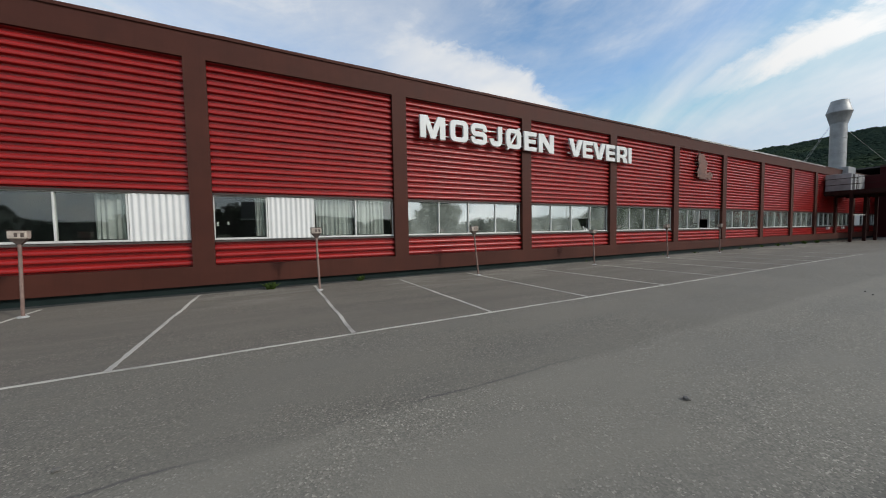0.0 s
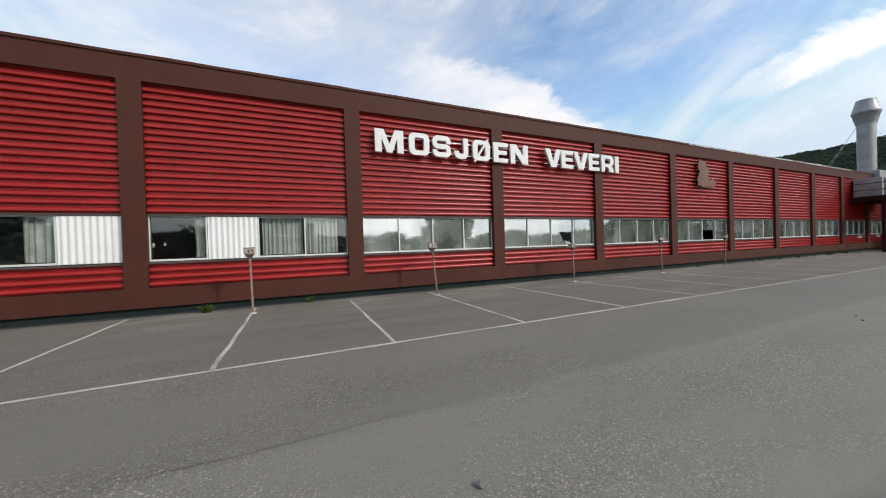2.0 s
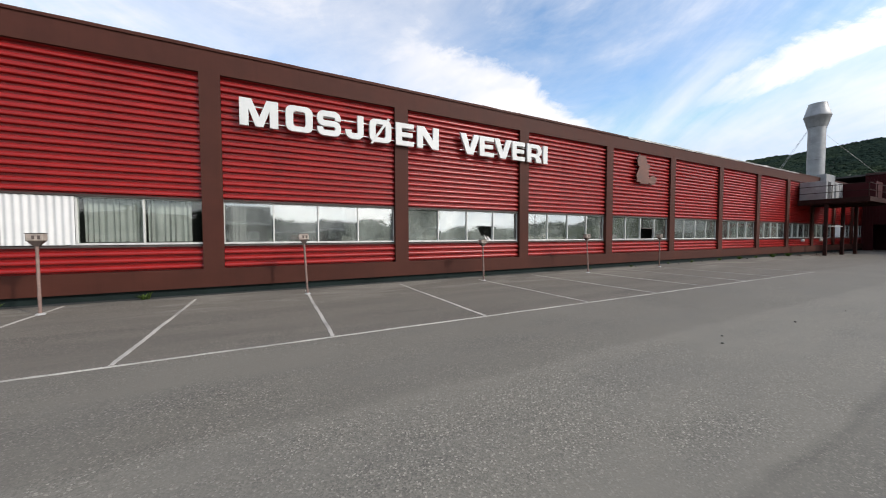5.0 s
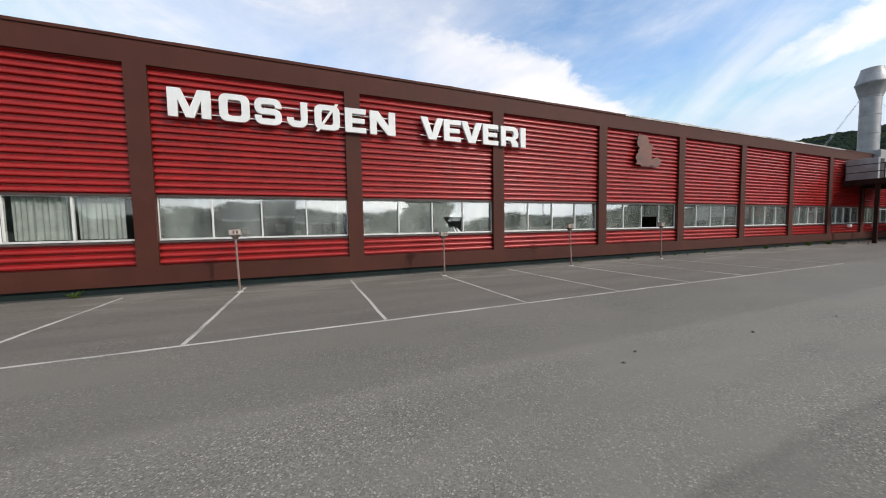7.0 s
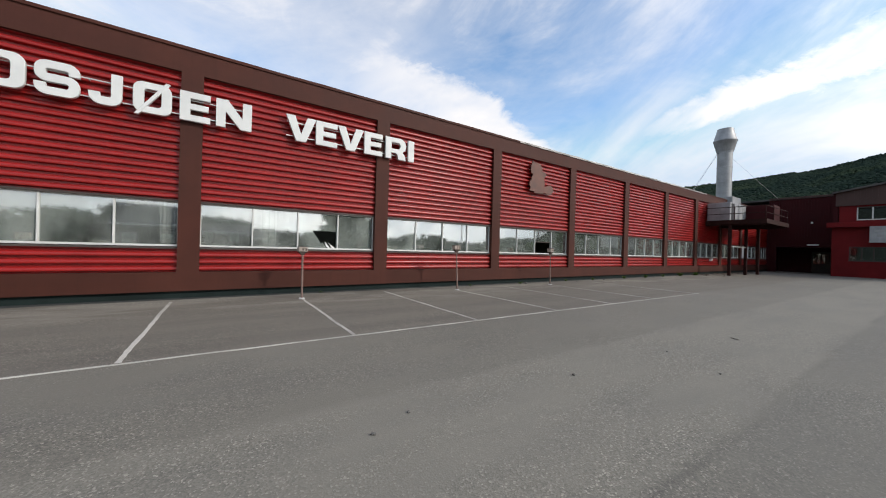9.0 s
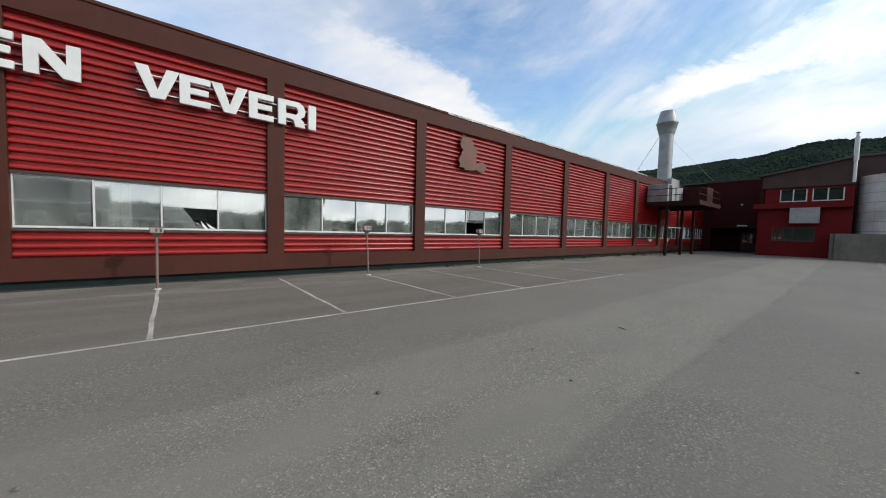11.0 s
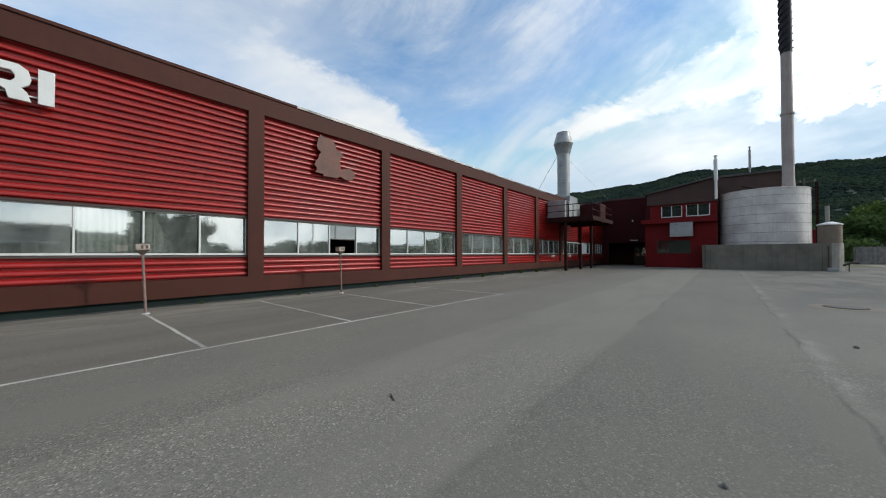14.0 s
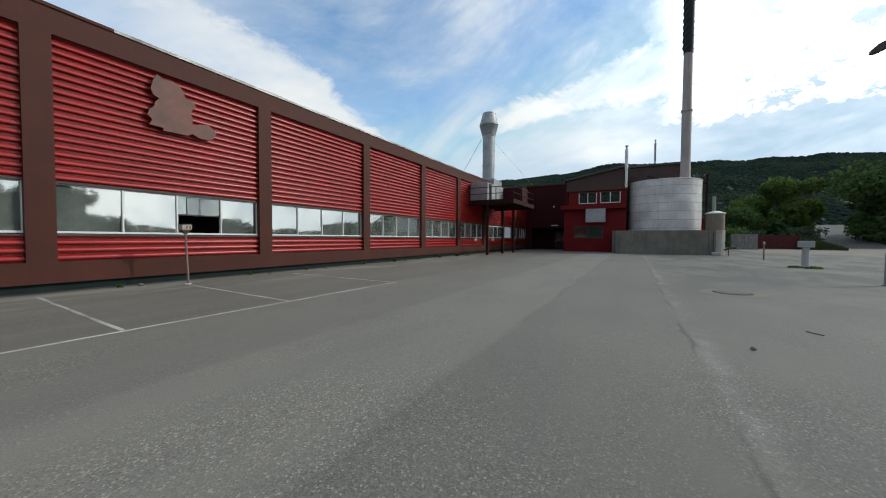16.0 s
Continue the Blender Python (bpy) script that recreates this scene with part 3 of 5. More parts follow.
for i in range(141):
    x = EDGES[0] - 0.5 + (END_X - EDGES[0] + 0.5) * i / 140
    e = -0.10 + 0.10 * noise.noise((x * 0.8, 3, 0)) + 0.05 * noise.noise((x * 3.0, 8, 0))
    row = [bm.verts.new((x, yy, zz)) for yy, zz in ((e, 0.001), (e + 0.05, 0.006), (0.097, 0.012))]
    if prev:
        for k in range(2):
            bm.faces.new((prev[k], prev[k + 1], row[k + 1], row[k]))
    prev = row
tagged(make("soil_strip", bm, FOUNDATION), "dark strip added over the asphalt along the wall foot", "soil", kind="structure")
part_box("foundation", (EDGES[0] - 0.5, END_X, 0.10, 0.42, -0.03, PLINTH_LOW), TEAL, factory, label="dark teal painted concrete foundation")


def flashing(x0, x1, mat):
    """A thin cap along the roof edge, uneven with age."""
    bm = bmesh.new()
    prev = None
    n = int((x1 - x0) / 0.5)
    for i in range(n + 1):
        x = x0 + (x1 - x0) * i / n
        h = 0.022 + 0.014 * noise.noise((x * 0.9, 0, 0)) + (0.05 if mat is FLASH else 0.01) * max(0, noise.noise((x * 2.1, 5, 0)))
        row = [bm.verts.new((x, y, FASCIA_TOP + z)) for y, z in ((-0.03, -0.05), (-0.03, h), (0.46, h + 0.01), (0.46, -0.01))]
        if prev:
            for k in range(3):
                bm.faces.new((prev[k], prev[k + 1], row[k + 1], row[k]))
        else:
            bm.faces.new(row)
        prev = row
    return part("roof_flashing", bm, mat, factory, "worn metal capping along the roof edge")


for a, b, m in ((EDGES[0] - 0.6, 21.0, BROWN), (21.0, 41.0, FLASH), (41.0, END_X, BROWN)):
    flashing(a, b, m)
PITCH = 0.1665


def cladding(x0, x1, z0, z1, mat):
    """A horizontally ribbed steel sheet: broad ribs with narrow grooves."""
    prof, z = [], z0
    out, inn = 0.082, 0.166
    while z < z1 - 1e-4:
        for dz, y in ((0.0, inn), (0.034, inn), (0.039, out + 0.018), (0.046, out + 0.005), (0.056, out), (0.082, out), (0.100, out + 0.004), (0.118, out + 0.013), (0.134, out + 0.028), (0.149, inn)):
            if z + dz <= z1 - 1e-3:
                prof.append((y, z + dz))
        z += PITCH
    prof.append((inn, z1))
    clean = [prof[0]]
    for p in prof[1:]:
        if abs(p[1] - clean[-1][1]) > 1e-4:
            clean.append(p)
    bm = bmesh.new()
    extrude_profile(bm, clean + [(0.19, z1), (0.19, z0)], x0, x1)
    return bm


def wave_sheet(x0, x1, y, z0, z1, waves, depth, steps=8, thick=0.004, rag=0.0):
    """A thin sheet with upright waves, closed all round."""
    bm = bmesh.new()
    n = waves * steps
    cols = []
    for i in range(n + 1):
        u = i / n
        x = x0 + (x1 - x0) * u
        ph = u * waves * 2 * math.pi + rag * 5.5 * noise.noise((u * 5, x0, 0))
        col = []
        for off in (0.0, thick):
            for z in (z0, z0 + (z1 - z0) * 0.5, z1):
                dy = depth * math.sin(ph) * (1 + rag * noise.noise((u * 7, z, 1)))
                col.append(bm.verts.new((x + rag * 0.02 * noise.noise((i * 0.3, z, 2)), y + dy + off, z)))
        cols.append(col)
    for a, b in zip(cols, cols[1:]):
        for p, q in ((0, 1), (1, 2), (2, 5), (5, 4), (4, 3), (3, 0)):
            bm.faces.new((a[p], a[q], b[q], b[p]))
    for c in (cols[0], cols[-1]):
        bm.faces.new((c[0], c[1], c[4], c[3]))
        bm.faces.new((c[1], c[2], c[5], c[4]))
    return bm


GLASS_Y = 0.175
COVERED = {(-5.0, 3), (0.0, 1), (49.2, 0), (49.2, 1)}      # panes closed with white sheet
BROKEN = (10.0, 2)
MISSING = (20.0, 2)


def pane_piece(x0, x1, z0, z1, hole=False):
    bm = bmesh.new()
    if hole:
        shape = [(0, 0), (0.77, 0), (0.62, 0.17), (0.58, 0.13), (0.35, 0.51), (1, 0.50), (1, 1), (0, 1)]
    else:
        shape = [(0, 0), (1, 0), (1, 1), (0, 1)]
    pts = [(x0 + (x1 - x0) * u, z0 + (z1 - z0) * v) for u, v in shape]
    f = [bm.verts.new((x, GLASS_Y, z)) for x, z in pts]
    g = [bm.verts.new((x, GLASS_Y + 0.006, z)) for x, z in pts]
    bm.faces.new(f)
    bm.faces.new(g[::-1])
    for i in range(len(f)):
        j = (i + 1) % len(f)
        bm.faces.new((f[i], g[i], g[j], f[j]))
    return bm


def window_band(x0, x1):
    """Four panes in a pale frame over a sloping sill."""
    bm = bmesh.new()
    box(bm, x0, x1, 0.15, 0.24, HEAD_Z - 0.022, HEAD_Z)
    box(bm, x0, x1, 0.13, 0.24, SILL_Z + 0.036, SILL_Z + 0.082)
    box(bm, x0, x0 + 0.018, 0.15, 0.24, SILL_Z + 0.082, HEAD_Z - 0.022)
    box(bm, x1 - 0.018, x1, 0.15, 0.24, SILL_Z + 0.082, HEAD_Z - 0.022)
    win = part("window", bm, ALU, factory)
    sb = bmesh.new()
    extrude_profile(sb, [(0.070, SILL_Z - 0.022), (0.070, SILL_Z + 0.004), (0.10, SILL_Z + 0.014), (0.20, SILL_Z + 0.032), (0.20, SILL_Z - 0.022)], x0, x1)
    part("sill", sb, SILL, win, "weathered grey sloping sill")
    part_box("head_trim", (x0, x1, 0.09, 0.20, HEAD_Z, HEAD_Z + 0.045), DARK_FRAME, win, label="dark head trim")
    step = (x1 - x0) / 4
    for i in range(4):
        a, b = x0 + step * i, x0 + step * (i + 1)
        if i:
            part_box("mullion", (a - 0.018, a + 0.018, 0.130, 0.235, SILL_Z + 0.083, HEAD_Z - 0.023), ALU, win, 0.004)
        key = (round(x0, 1), i)
        if key in COVERED:
            part("cover_sheet", wave_sheet(a + 0.03, b - 0.02, 0.115, SILL_Z + 0.045, HEAD_Z - 0.01, 9, 0.012), WHITE_SHEET, win, "white ribbed sheet closing the pane", True)
        elif key == MISSING:
            mid = 1.80
            part_box("half_rail", (a + 0.02, b - 0.02, 0.16, 0.20, mid - 0.015, mid + 0.015), DARK_FRAME, win)
            part_box("side_bar", (a + 0.24, a + 0.26, 0.165, 0.195, mid + 0.016, HEAD_Z - 0.03), DARK_FRAME, win)
            g = part_box("half_pane", (a + 0.02, b - 0.02, GLASS_Y, GLASS_Y + 0.006, mid + 0.016, HEAD_Z - 0.03), GLASS_MID, win, label="grey upper half pane over an open gap")
            g.visible_shadow = False
        else:
            p = part("pane", pane_piece(a + 0.02, b - 0.02, SILL_Z + 0.08, HEAD_Z - 0.03, key == BROKEN), GLASS if a < 4.9 else GLASS_FAR if a > 19.5 or 16 < a < 18 else GLASS_HAZY, win, "broken pane with a dark gap" if key == BROKEN else "")
            p.visible_shadow = False
            lean = random.Random(int(x0 * 7) + i)
            p.matrix_basis = Matrix.Translation(((a + b) / 2, GLASS_Y, 1.8)) @ pose(0, 0, 0, lean.uniform(-0.35, 0.35), 0, lean.uniform(-0.45, 0.45)) @ Matrix.Translation((-(a + b) / 2, -GLASS_Y, -1.8))
            if key == BROKEN:
                g = part_box("inner_pane", (a + 0.02, b - 0.02, 0.232, 0.238, SILL_Z + 0.09, HEAD_Z - 0.03), GLASS, win, label="dark inner pane behind the gap")
                g.visible_shadow = False
                for u, hgt, lean in ((0.72, 0.20, 0.05), (0.86, 0.15, 0.10)):
                    sm = bmesh.new()
                    xx = a + (b - a) * u
                    vs = [(xx, SILL_Z + 0.085), (xx + 0.10, SILL_Z + 0.085), (xx - lean, SILL_Z + 0.085 + hgt)]
                    fv = [sm.verts.new((px, GLASS_Y + 0.012, pz)) for px, pz in vs]
                    bv = [sm.verts.new((px, GLASS_Y + 0.018, pz)) for px, pz in vs]
                    sm.faces.new(fv)
                    sm.faces.new(bv[::-1])
                    for k in range(3):
                        sm.faces.new((fv[k], bv[k], bv[(k + 1) % 3], fv[(k + 1) % 3]))
                    part("shard", sm, WHITE_SHEET, win, "pale splinter left in the frame")
    return win


for a, b in zip(EDGES, EDGES[1:] + [END_X + PILLAR]):
    x0, x1 = a, b - PILLAR
    part("cladding_panel", cladding(x0, x1, HEAD_Z + 0.045, FASCIA_Z, RED), RED, factory, smooth=True)
    part("cladding_panel", cladding(x0, x1, PLINTH_Z, SILL_Z - 0.022, RED), RED, factory, smooth=True)
    window_band(x0, x1)

# shell of the hall behind the front
part_box("roof_deck", (EDGES[0] - 0.5, END_X, 0.42, 42.0, 5.70, 5.92), ROOF, factory, label="flat felt roof")
part_box("back_wall", (EDGES[0] - 0.5, END_X, 42.0, 42.3, 0.0, 5.92), SHADED_RED, factory)
part_box("end_wall", (EDGES[0] - 0.8, EDGES[0] - 0.5, 0.42, 42.0, 0.0, 5.92), SHADED_RED, factory)
part_box("end_wall", (END_X, END_X + 0.3, 0.0, 42.0, 0.0, 6.2), SHADED_RED, factory)
part_box("hall_floor", (EDGES[0] - 0.5, END_X, 0.42, 42.0, 0.02, 0.30), FOUNDATION, factory)
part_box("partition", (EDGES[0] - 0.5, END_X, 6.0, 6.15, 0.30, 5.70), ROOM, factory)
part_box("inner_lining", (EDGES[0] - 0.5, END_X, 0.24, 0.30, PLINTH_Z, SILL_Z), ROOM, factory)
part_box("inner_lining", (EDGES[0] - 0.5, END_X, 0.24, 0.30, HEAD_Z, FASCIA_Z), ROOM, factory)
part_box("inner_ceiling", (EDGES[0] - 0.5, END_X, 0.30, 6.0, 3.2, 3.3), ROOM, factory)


def curtain(x0, x1, mat=CURTAIN, fold=0.026, z0=SILL_Z + 0.10, z1=HEAD_Z - 0.02, label="grey hanging curtain behind factory window glass"):
    waves = max(3, int((x1 - x0) / 0.11))
    return tagged(make("curtain", wave_sheet(x0, x1, 0.30, z0, z1, waves, fold, 6, 0.003, 0.9), mat, True), label, "curtain", group="window curtains")


for x0, x1 in ((-2.15, -1.62), (0.88, 1.18), (2.36, 3.36), (3.46, 4.30), (-4.6, -4.0), (5.15, 5.5), (9.2, 9.5), (11.35, 11.75),
               (26.9, 27.3), (31.0, 31.4), (41.0, 41.6), (46.0, 47.0)):
    curtain(x0, x1)
for x0, x1 in ((16.2, 17.24), (17.32, 18.1)):
    curtain(x0, x1, CURTAIN, 0.018, label="pale hanging curtain behind factory window glass")


def draped_scrap(x0, x1, z0, z1, seed):
    """A torn curtain hanging from one corner: folds gathered to a slanting hem."""
    bm = bmesh.new()
    n, rows = 22, 6
    grid = []
    for i in range(n + 1):
        u = i / n
        low = z0 + (z1 - z0) * (0.75 * u ** 1.6 + 0.05 * noise.noise((u * 6, seed, 0)))
        col = []
        for k in range(rows + 1):
            v = k / rows
            x = x0 + (x1 - x0) * u * (0.55 + 0.45 * v)
            col.append((x, 0.33 + 0.03 * math.sin(u * 19 + 3 * noise.noise((u * 4, v, seed))), low + (z1 - low) * v))
        grid.append(col)
    fr = [[bm.verts.new(p) for p in c] for c in grid]
    bk = [[bm.verts.new((p[0], p[1] + 0.003, p[2])) for p in c] for c in grid]
    for i in range(n):
        for k in range(rows):
            bm.faces.new((fr[i][k], fr[i + 1][k], fr[i + 1][k + 1], fr[i][k + 1]))
            bm.faces.new((bk[i][k], bk[i][k + 1], bk[i + 1][k + 1], bk[i + 1][k]))
    return tagged(make("curtain", bm, SCRAP, True), "pale torn curtain draped behind factory window glass", "curtain", group="window curtains")


draped_scrap(21.35, 22.15, SILL_Z + 0.1, HEAD_Z - 0.03, 1.0)
draped_scrap(32.45, 33.1, SILL_Z + 0.1, HEAD_Z - 0.1, 5.0)
draped_scrap(36.3, 36.9, SILL_Z + 0.1, HEAD_Z - 0.05, 9.0)
for x, z, hh in ((0.07, 1.64, 0.10), (0.29, 1.66, 0.07)):
    bm = bmesh.new()
    box(bm, x - 0.022, x + 0.022, 0.186, 0.190, z - hh / 2, z + hh / 2)
    tagged(make("paper_tag", bm, WHITE_SHEET), "small white paper tag stuck inside the window", "tag", group="window tags")

# ---- wall lettering ----
H = 0.69


def rounded(w_, h_, r, x=0.0, y=0.0, n=5):
    pts = []
    for cx, cy, a0 in ((w_ - r, h_ - r, 0), (r, h_ - r, 90), (r, r, 180), (w_ - r, r, 270)):
        for i in range(n + 1):
            a = radians(a0 + 90 * i / n)
            pts.append((x + cx + r * math.cos(a), y + cy + r * math.sin(a)))
    return pts


def stroke(path, t, r=0.09):
    """The outline of a broad pen along a line with rounded corners."""
    line = []
    for i, p in enumerate(path):
        p = Vector(p)
        if 0 < i < len(path) - 1:
            a, b = Vector(path[i - 1]), Vector(path[i + 1])
            da, db = (a - p).normalized(), (b - p).normalized()
            for k in range(6):
                u = k / 5
                line.append((p + da * r) * (1 - u) ** 2 + p * 2 * u * (1 - u) + (p + db * r) * u * u)
        else:
            line.append(p)
    left, right = [], []
    for i, p in enumerate(line):
        d = (line[min(i + 1, len(line) - 1)] - line[max(i - 1, 0)]).normalized()
        nrm = Vector((-d.y, d.x))
        left.append(tuple(p + nrm * t / 2))
        right.append(tuple(p - nrm * t / 2))
    return left + right[::-1]


def glyph(c, wd):
    """Outlines of one block capital of width wd."""
    s, b = 0.205, 0.15
    if c == "M":
        return [[(0, 0), (s, 0), (s, 0.42), (wd / 2 - 0.09, 0), (wd / 2 + 0.09, 0), (wd - s, 0.42), (wd - s, 0), (wd, 0), (wd, H), (wd - 0.27, H), (wd / 2, 0.25), (0.27, H), (0, H)]]
    if c in "OØ":
        return [rounded(wd, H, 0.17), rounded(wd - 2 * s + 0.03, H - 2 * b, 0.07, s - 0.015, b)]
    if c == "S":
        t = 0.165
        return [stroke([(wd - 0.09, 0.44), (wd - 0.09, H - t / 2), (0.09, H - t / 2), (0.09, H / 2), (wd - 0.09, H / 2), (wd - 0.09, t / 2), (0.09, t / 2), (0.09, 0.24)], t, 0.11)]
    if c == "J":
        t = 0.18
        return [stroke([(wd - 0.1, H), (wd - 0.1, t / 2), (0.09, t / 2), (0.09, 0.26)], t, 0.13)]
    if c == "E":
        return [[(0, 0), (wd, 0), (wd, b), (s, b), (s, 0.275), (wd - 0.04, 0.275), (wd - 0.04, 0.415), (s, 0.415), (s, H - b), (wd, H - b), (wd, H), (0, H)]]
    if c == "N":
        return [[(0, 0), (s, 0), (s, 0.40), (wd - 0.25, 0), (wd, 0), (wd, H), (wd - s, H), (wd - s, 0.28), (0.25, H), (0, H)]]
    if c == "V":
        return [[(wd / 2 - 0.13, 0), (wd / 2 + 0.13, 0), (wd, H), (wd - 0.235, H), (wd / 2, 0.20), (0.235, H), (0, H)]]
    if c == "R":
        return [[(0, 0), (s, 0), (s, 0.20), (0.33, 0.20), (0.41, 0.16), (0.45, 0), (wd, 0), (wd - 0.05, 0.17), (wd - 0.13, 0.25), (wd - 0.03, 0.33), (wd, 0.44), (wd - 0.04, 0.60), (wd - 0.16, H), (0, H)],
                [(s, 0.335), (wd - 0.26, 0.335), (wd - 0.21, 0.40), (wd - 0.21, 0.47), (wd - 0.26, 0.54), (s, 0.54)]]
    return [[(0, 0), (wd, 0), (wd, H), (0, H)]]


def letter_mesh(outlines, depth):
    cu = bpy.data.curves.new("letter", "CURVE")
    cu.dimensions, cu.fill_mode, cu.extrude, cu.bevel_depth, cu.bevel_resolution = "2D", "BOTH", depth / 2 - 0.008, 0.008, 1
    cu.offset = -0.008
    for pts in outlines:
        sp = cu.splines.new("POLY")
        sp.points.add(len(pts) - 1)
        for q, (x, y) in zip(sp.points, pts):
            q.co = (x, y, 0, 1)
        sp.use_cyclic_u = True
    tmp = bpy.data.objects.new("tmp", cu)
    me = bpy.data.meshes.new_from_object(tmp)
    bpy.data.objects.remove(tmp)
    bpy.data.curves.remove(cu)
    me.materials.clear()
    me.materials.append(LETTER)
    return me


sign = thing("wall_sign", "large white block capitals on thin rails across the red facade", "sign", (5.40, 0.0, 4.255))
SPREAD = 1.0186
LETTERS = (("M", 5.33, 0.87), ("O", 6.37, 0.67), ("S", 7.14, 0.65), ("J", 7.90, 0.53), ("Ø", 8.59, 0.67), ("E", 9.40, 0.59), ("N", 10.10, 0.76),
           ("V", 11.66, 0.78), ("E", 12.44, 0.60), ("V", 13.05, 0.78), ("E", 13.86, 0.59), ("R", 14.56, 0.72), ("I", 15.36, 0.22))
for c, x, wd in LETTERS:
    ob = new("letter", letter_mesh(glyph(c, wd * SPREAD), 0.09))
    ob.parent = sign
    ob.matrix_basis = pose((x - 5.33) * SPREAD, -0.085, 0, 90, 0, 0)
    if c == "Ø":
        bar = [(0.02, -0.05), (0.10, -0.06), (wd - 0.02, H + 0.05), (wd - 0.10, H + 0.06)]
        ob2 = new("letter_slash", letter_mesh([bar], 0.096))
        ob2.parent = ob
for z in (0.14, 0.52):
    for x0, x1 in ((0.05, 5.5), (6.48, 10.35)):
        part_box("rail", (x0, x1, -0.038, -0.015, z - 0.012, z + 0.012), RAIL, sign)
for x, zz in ((0.3, 0.14), (0.3, 0.52), (2.6, 0.14), (2.6, 0.52), (6.9, 0.14), (6.9, 0.52), (8.6, 0.14), (8.6, 0.52)):
    part_box("bracket", (x - 0.01, x + 0.01, -0.015, 0.087, zz - 0.012, zz + 0.012), RAIL, sign)

# plain brown cut-out board in the next bay
bm = bmesh.new()
outline = [(21.80, 5.34), (21.94, 5.26), (22.13, 5.28), (22.31, 5.23), (22.40, 5.07), (22.44, 4.93), (22.61, 4.92), (22.69, 4.83), (22.56, 4.61), (22.61, 4.39), (22.57, 4.22),
           (22.75, 4.33), (22.99, 4.40), (23.13, 4.30), (23.22, 4.20), (23.14, 4.03), (22.98, 3.95), (22.78, 3.95), (22.59, 4.03), (22.48, 3.95), (22.24, 3.95), (21.92, 3.94),
           (21.92, 4.01), (21.62, 4.02), (21.69, 4.16), (21.59, 4.26), (21.64, 4.41), (21.73, 4.50), (21.76, 4.63), (21.84, 4.73), (21.71, 4.81), (21.67, 4.94), (21.72, 5.15)]
front = [bm.verts.new((x, -0.06, z)) for x, z in outline]
rear = [bm.verts.new((x, -0.025, z)) for x, z in outline]
bm.faces.new(front)
bm.faces.new(rear[::-1])
for i in range(len(front)):
    j = (i + 1) % len(front)
    bm.faces.new((front[i], rear[i], rear[j], front[j]))
board = tagged(make("cutout_board", bm, BOARD), "brown weathered cut-out board fixed on red cladding", "sign")
for x, z in ((21.9, 4.4), (22.3, 4.4), (22.0, 5.0)):
    part_box("bracket", (x - 0.02, x + 0.02, -0.027, 0.082, z - 0.04, z + 0.04), RAIL, board)


# ---- engine heater posts in the parking bays ----
def heater_post(at, lean):
    ob = thing("socket_post", "thin rust-brown post with a socket box, standing in the parking bay", "post", at, "parking socket posts")
    ob.rotation_euler = (radians(lean[0]), radians(lean[1]), 0)
    bm = bmesh.new()
    tube(bm, (0, 0, -0.02), (0, 0, 1.30), 0.026, 10)
    part("pole", bm, POST, ob, smooth=True)
    bm = bmesh.new()
    lathe(bm, [(0.075, -0.01), (0.075, 0.012), (0.05, 0.03)], sides=12)
    part("foot", bm, RAIL, ob, "pale worn foot plate")
    bm = bmesh.new()
    for k, (h, z) in enumerate(((0.035, 1.27), (0.10, 1.365))):
        vs = [bm.verts.new((sx * h, sy * h * 0.8, z)) for sx, sy in ((-1, -1), (1, -1), (1, 1), (-1, 1))]
        if k == 0:
            low_ring = vs
        else:
            for i in range(4):
                bm.faces.new((low_ring[i], low_ring[(i + 1) % 4], vs[(i + 1) % 4], vs[i]))
            bm.faces.new(vs)
            bm.faces.new(low_ring[::-1])
    part("hood", bm, POST_DARK, ob, "dark tapered hood under the box")
    head = part_box("socket_box", (-0.115, 0.115, -0.09, 0.09, 1.366, 1.50), POST_BOX, ob, 0.012)
    part_box("lid", (-0.122, 0.122, -0.10, 0.10, 1.501, 1.512), POST_DARK, head, 0.004)
    for dx in (-0.01, 0.065):
        part_box("socket_flap", (dx - 0.02, dx + 0.02, -0.098, -0.0905, 1.395, 1.465), POST_DARK, head, 0.004)
    return ob


first = heater_post((2.18, -1.14, 0), (-3.0, -1.4))
for x, y, lx, ly, yaw, tall in ((-2.72, -1.15, 0.0, 1.2, 4, 1.0), (6.83, -1.07, -5.5, -2.8, -5, 1.0), (12.18, -1.05, -3.0, 0.3, 3, 0.88), (17.13, -1.04, -1.0, -2.6, -3, 1.0), (22.02, -0.96, 1.0, -3.0, 6, 1.0)):
    copy_thing(first, pose(x, y, 0, lx, ly, yaw) @ Matrix.Diagonal((1, 1, tall, 1)))


# ---- ventilation unit on a steel platform ----
unit = thing("ventilation_unit", "galvanised vent duct and stack on a raised steel platform", "ventilation duct", (39.7, -1.8, 0))


def at_unit(name, dims, mat, bevel=0.0, label="", parent=None):
    x0, x1, y0, y1, z0, z1 = dims
    return part_box(name, (x0 - 39.7, x1 - 39.7, y0 + 1.8, y1 + 1.8, z0, z1), mat, parent or unit, bevel, label)


at_unit("deck", (41.0, 46.6, -3.40, -0.01, 3.84, 3.98), STEEL_RED, 0.01, "dark rust-red steel deck")
for x, y in ((41.1, -1.45), (44.0, -1.60), (46.35, -1.75)):
    at_unit("support_post", (x - 0.09, x + 0.09, y - 0.09, y + 0.09, 0, 3.838), STEEL_RED, 0.01)
for x in (41.1, 44.0, 46.4):
    at_unit("cross_beam", (x - 0.07, x + 0.07, -3.3, -0.02, 3.62, 3.837), STEEL_RED)
bm = bmesh.new()
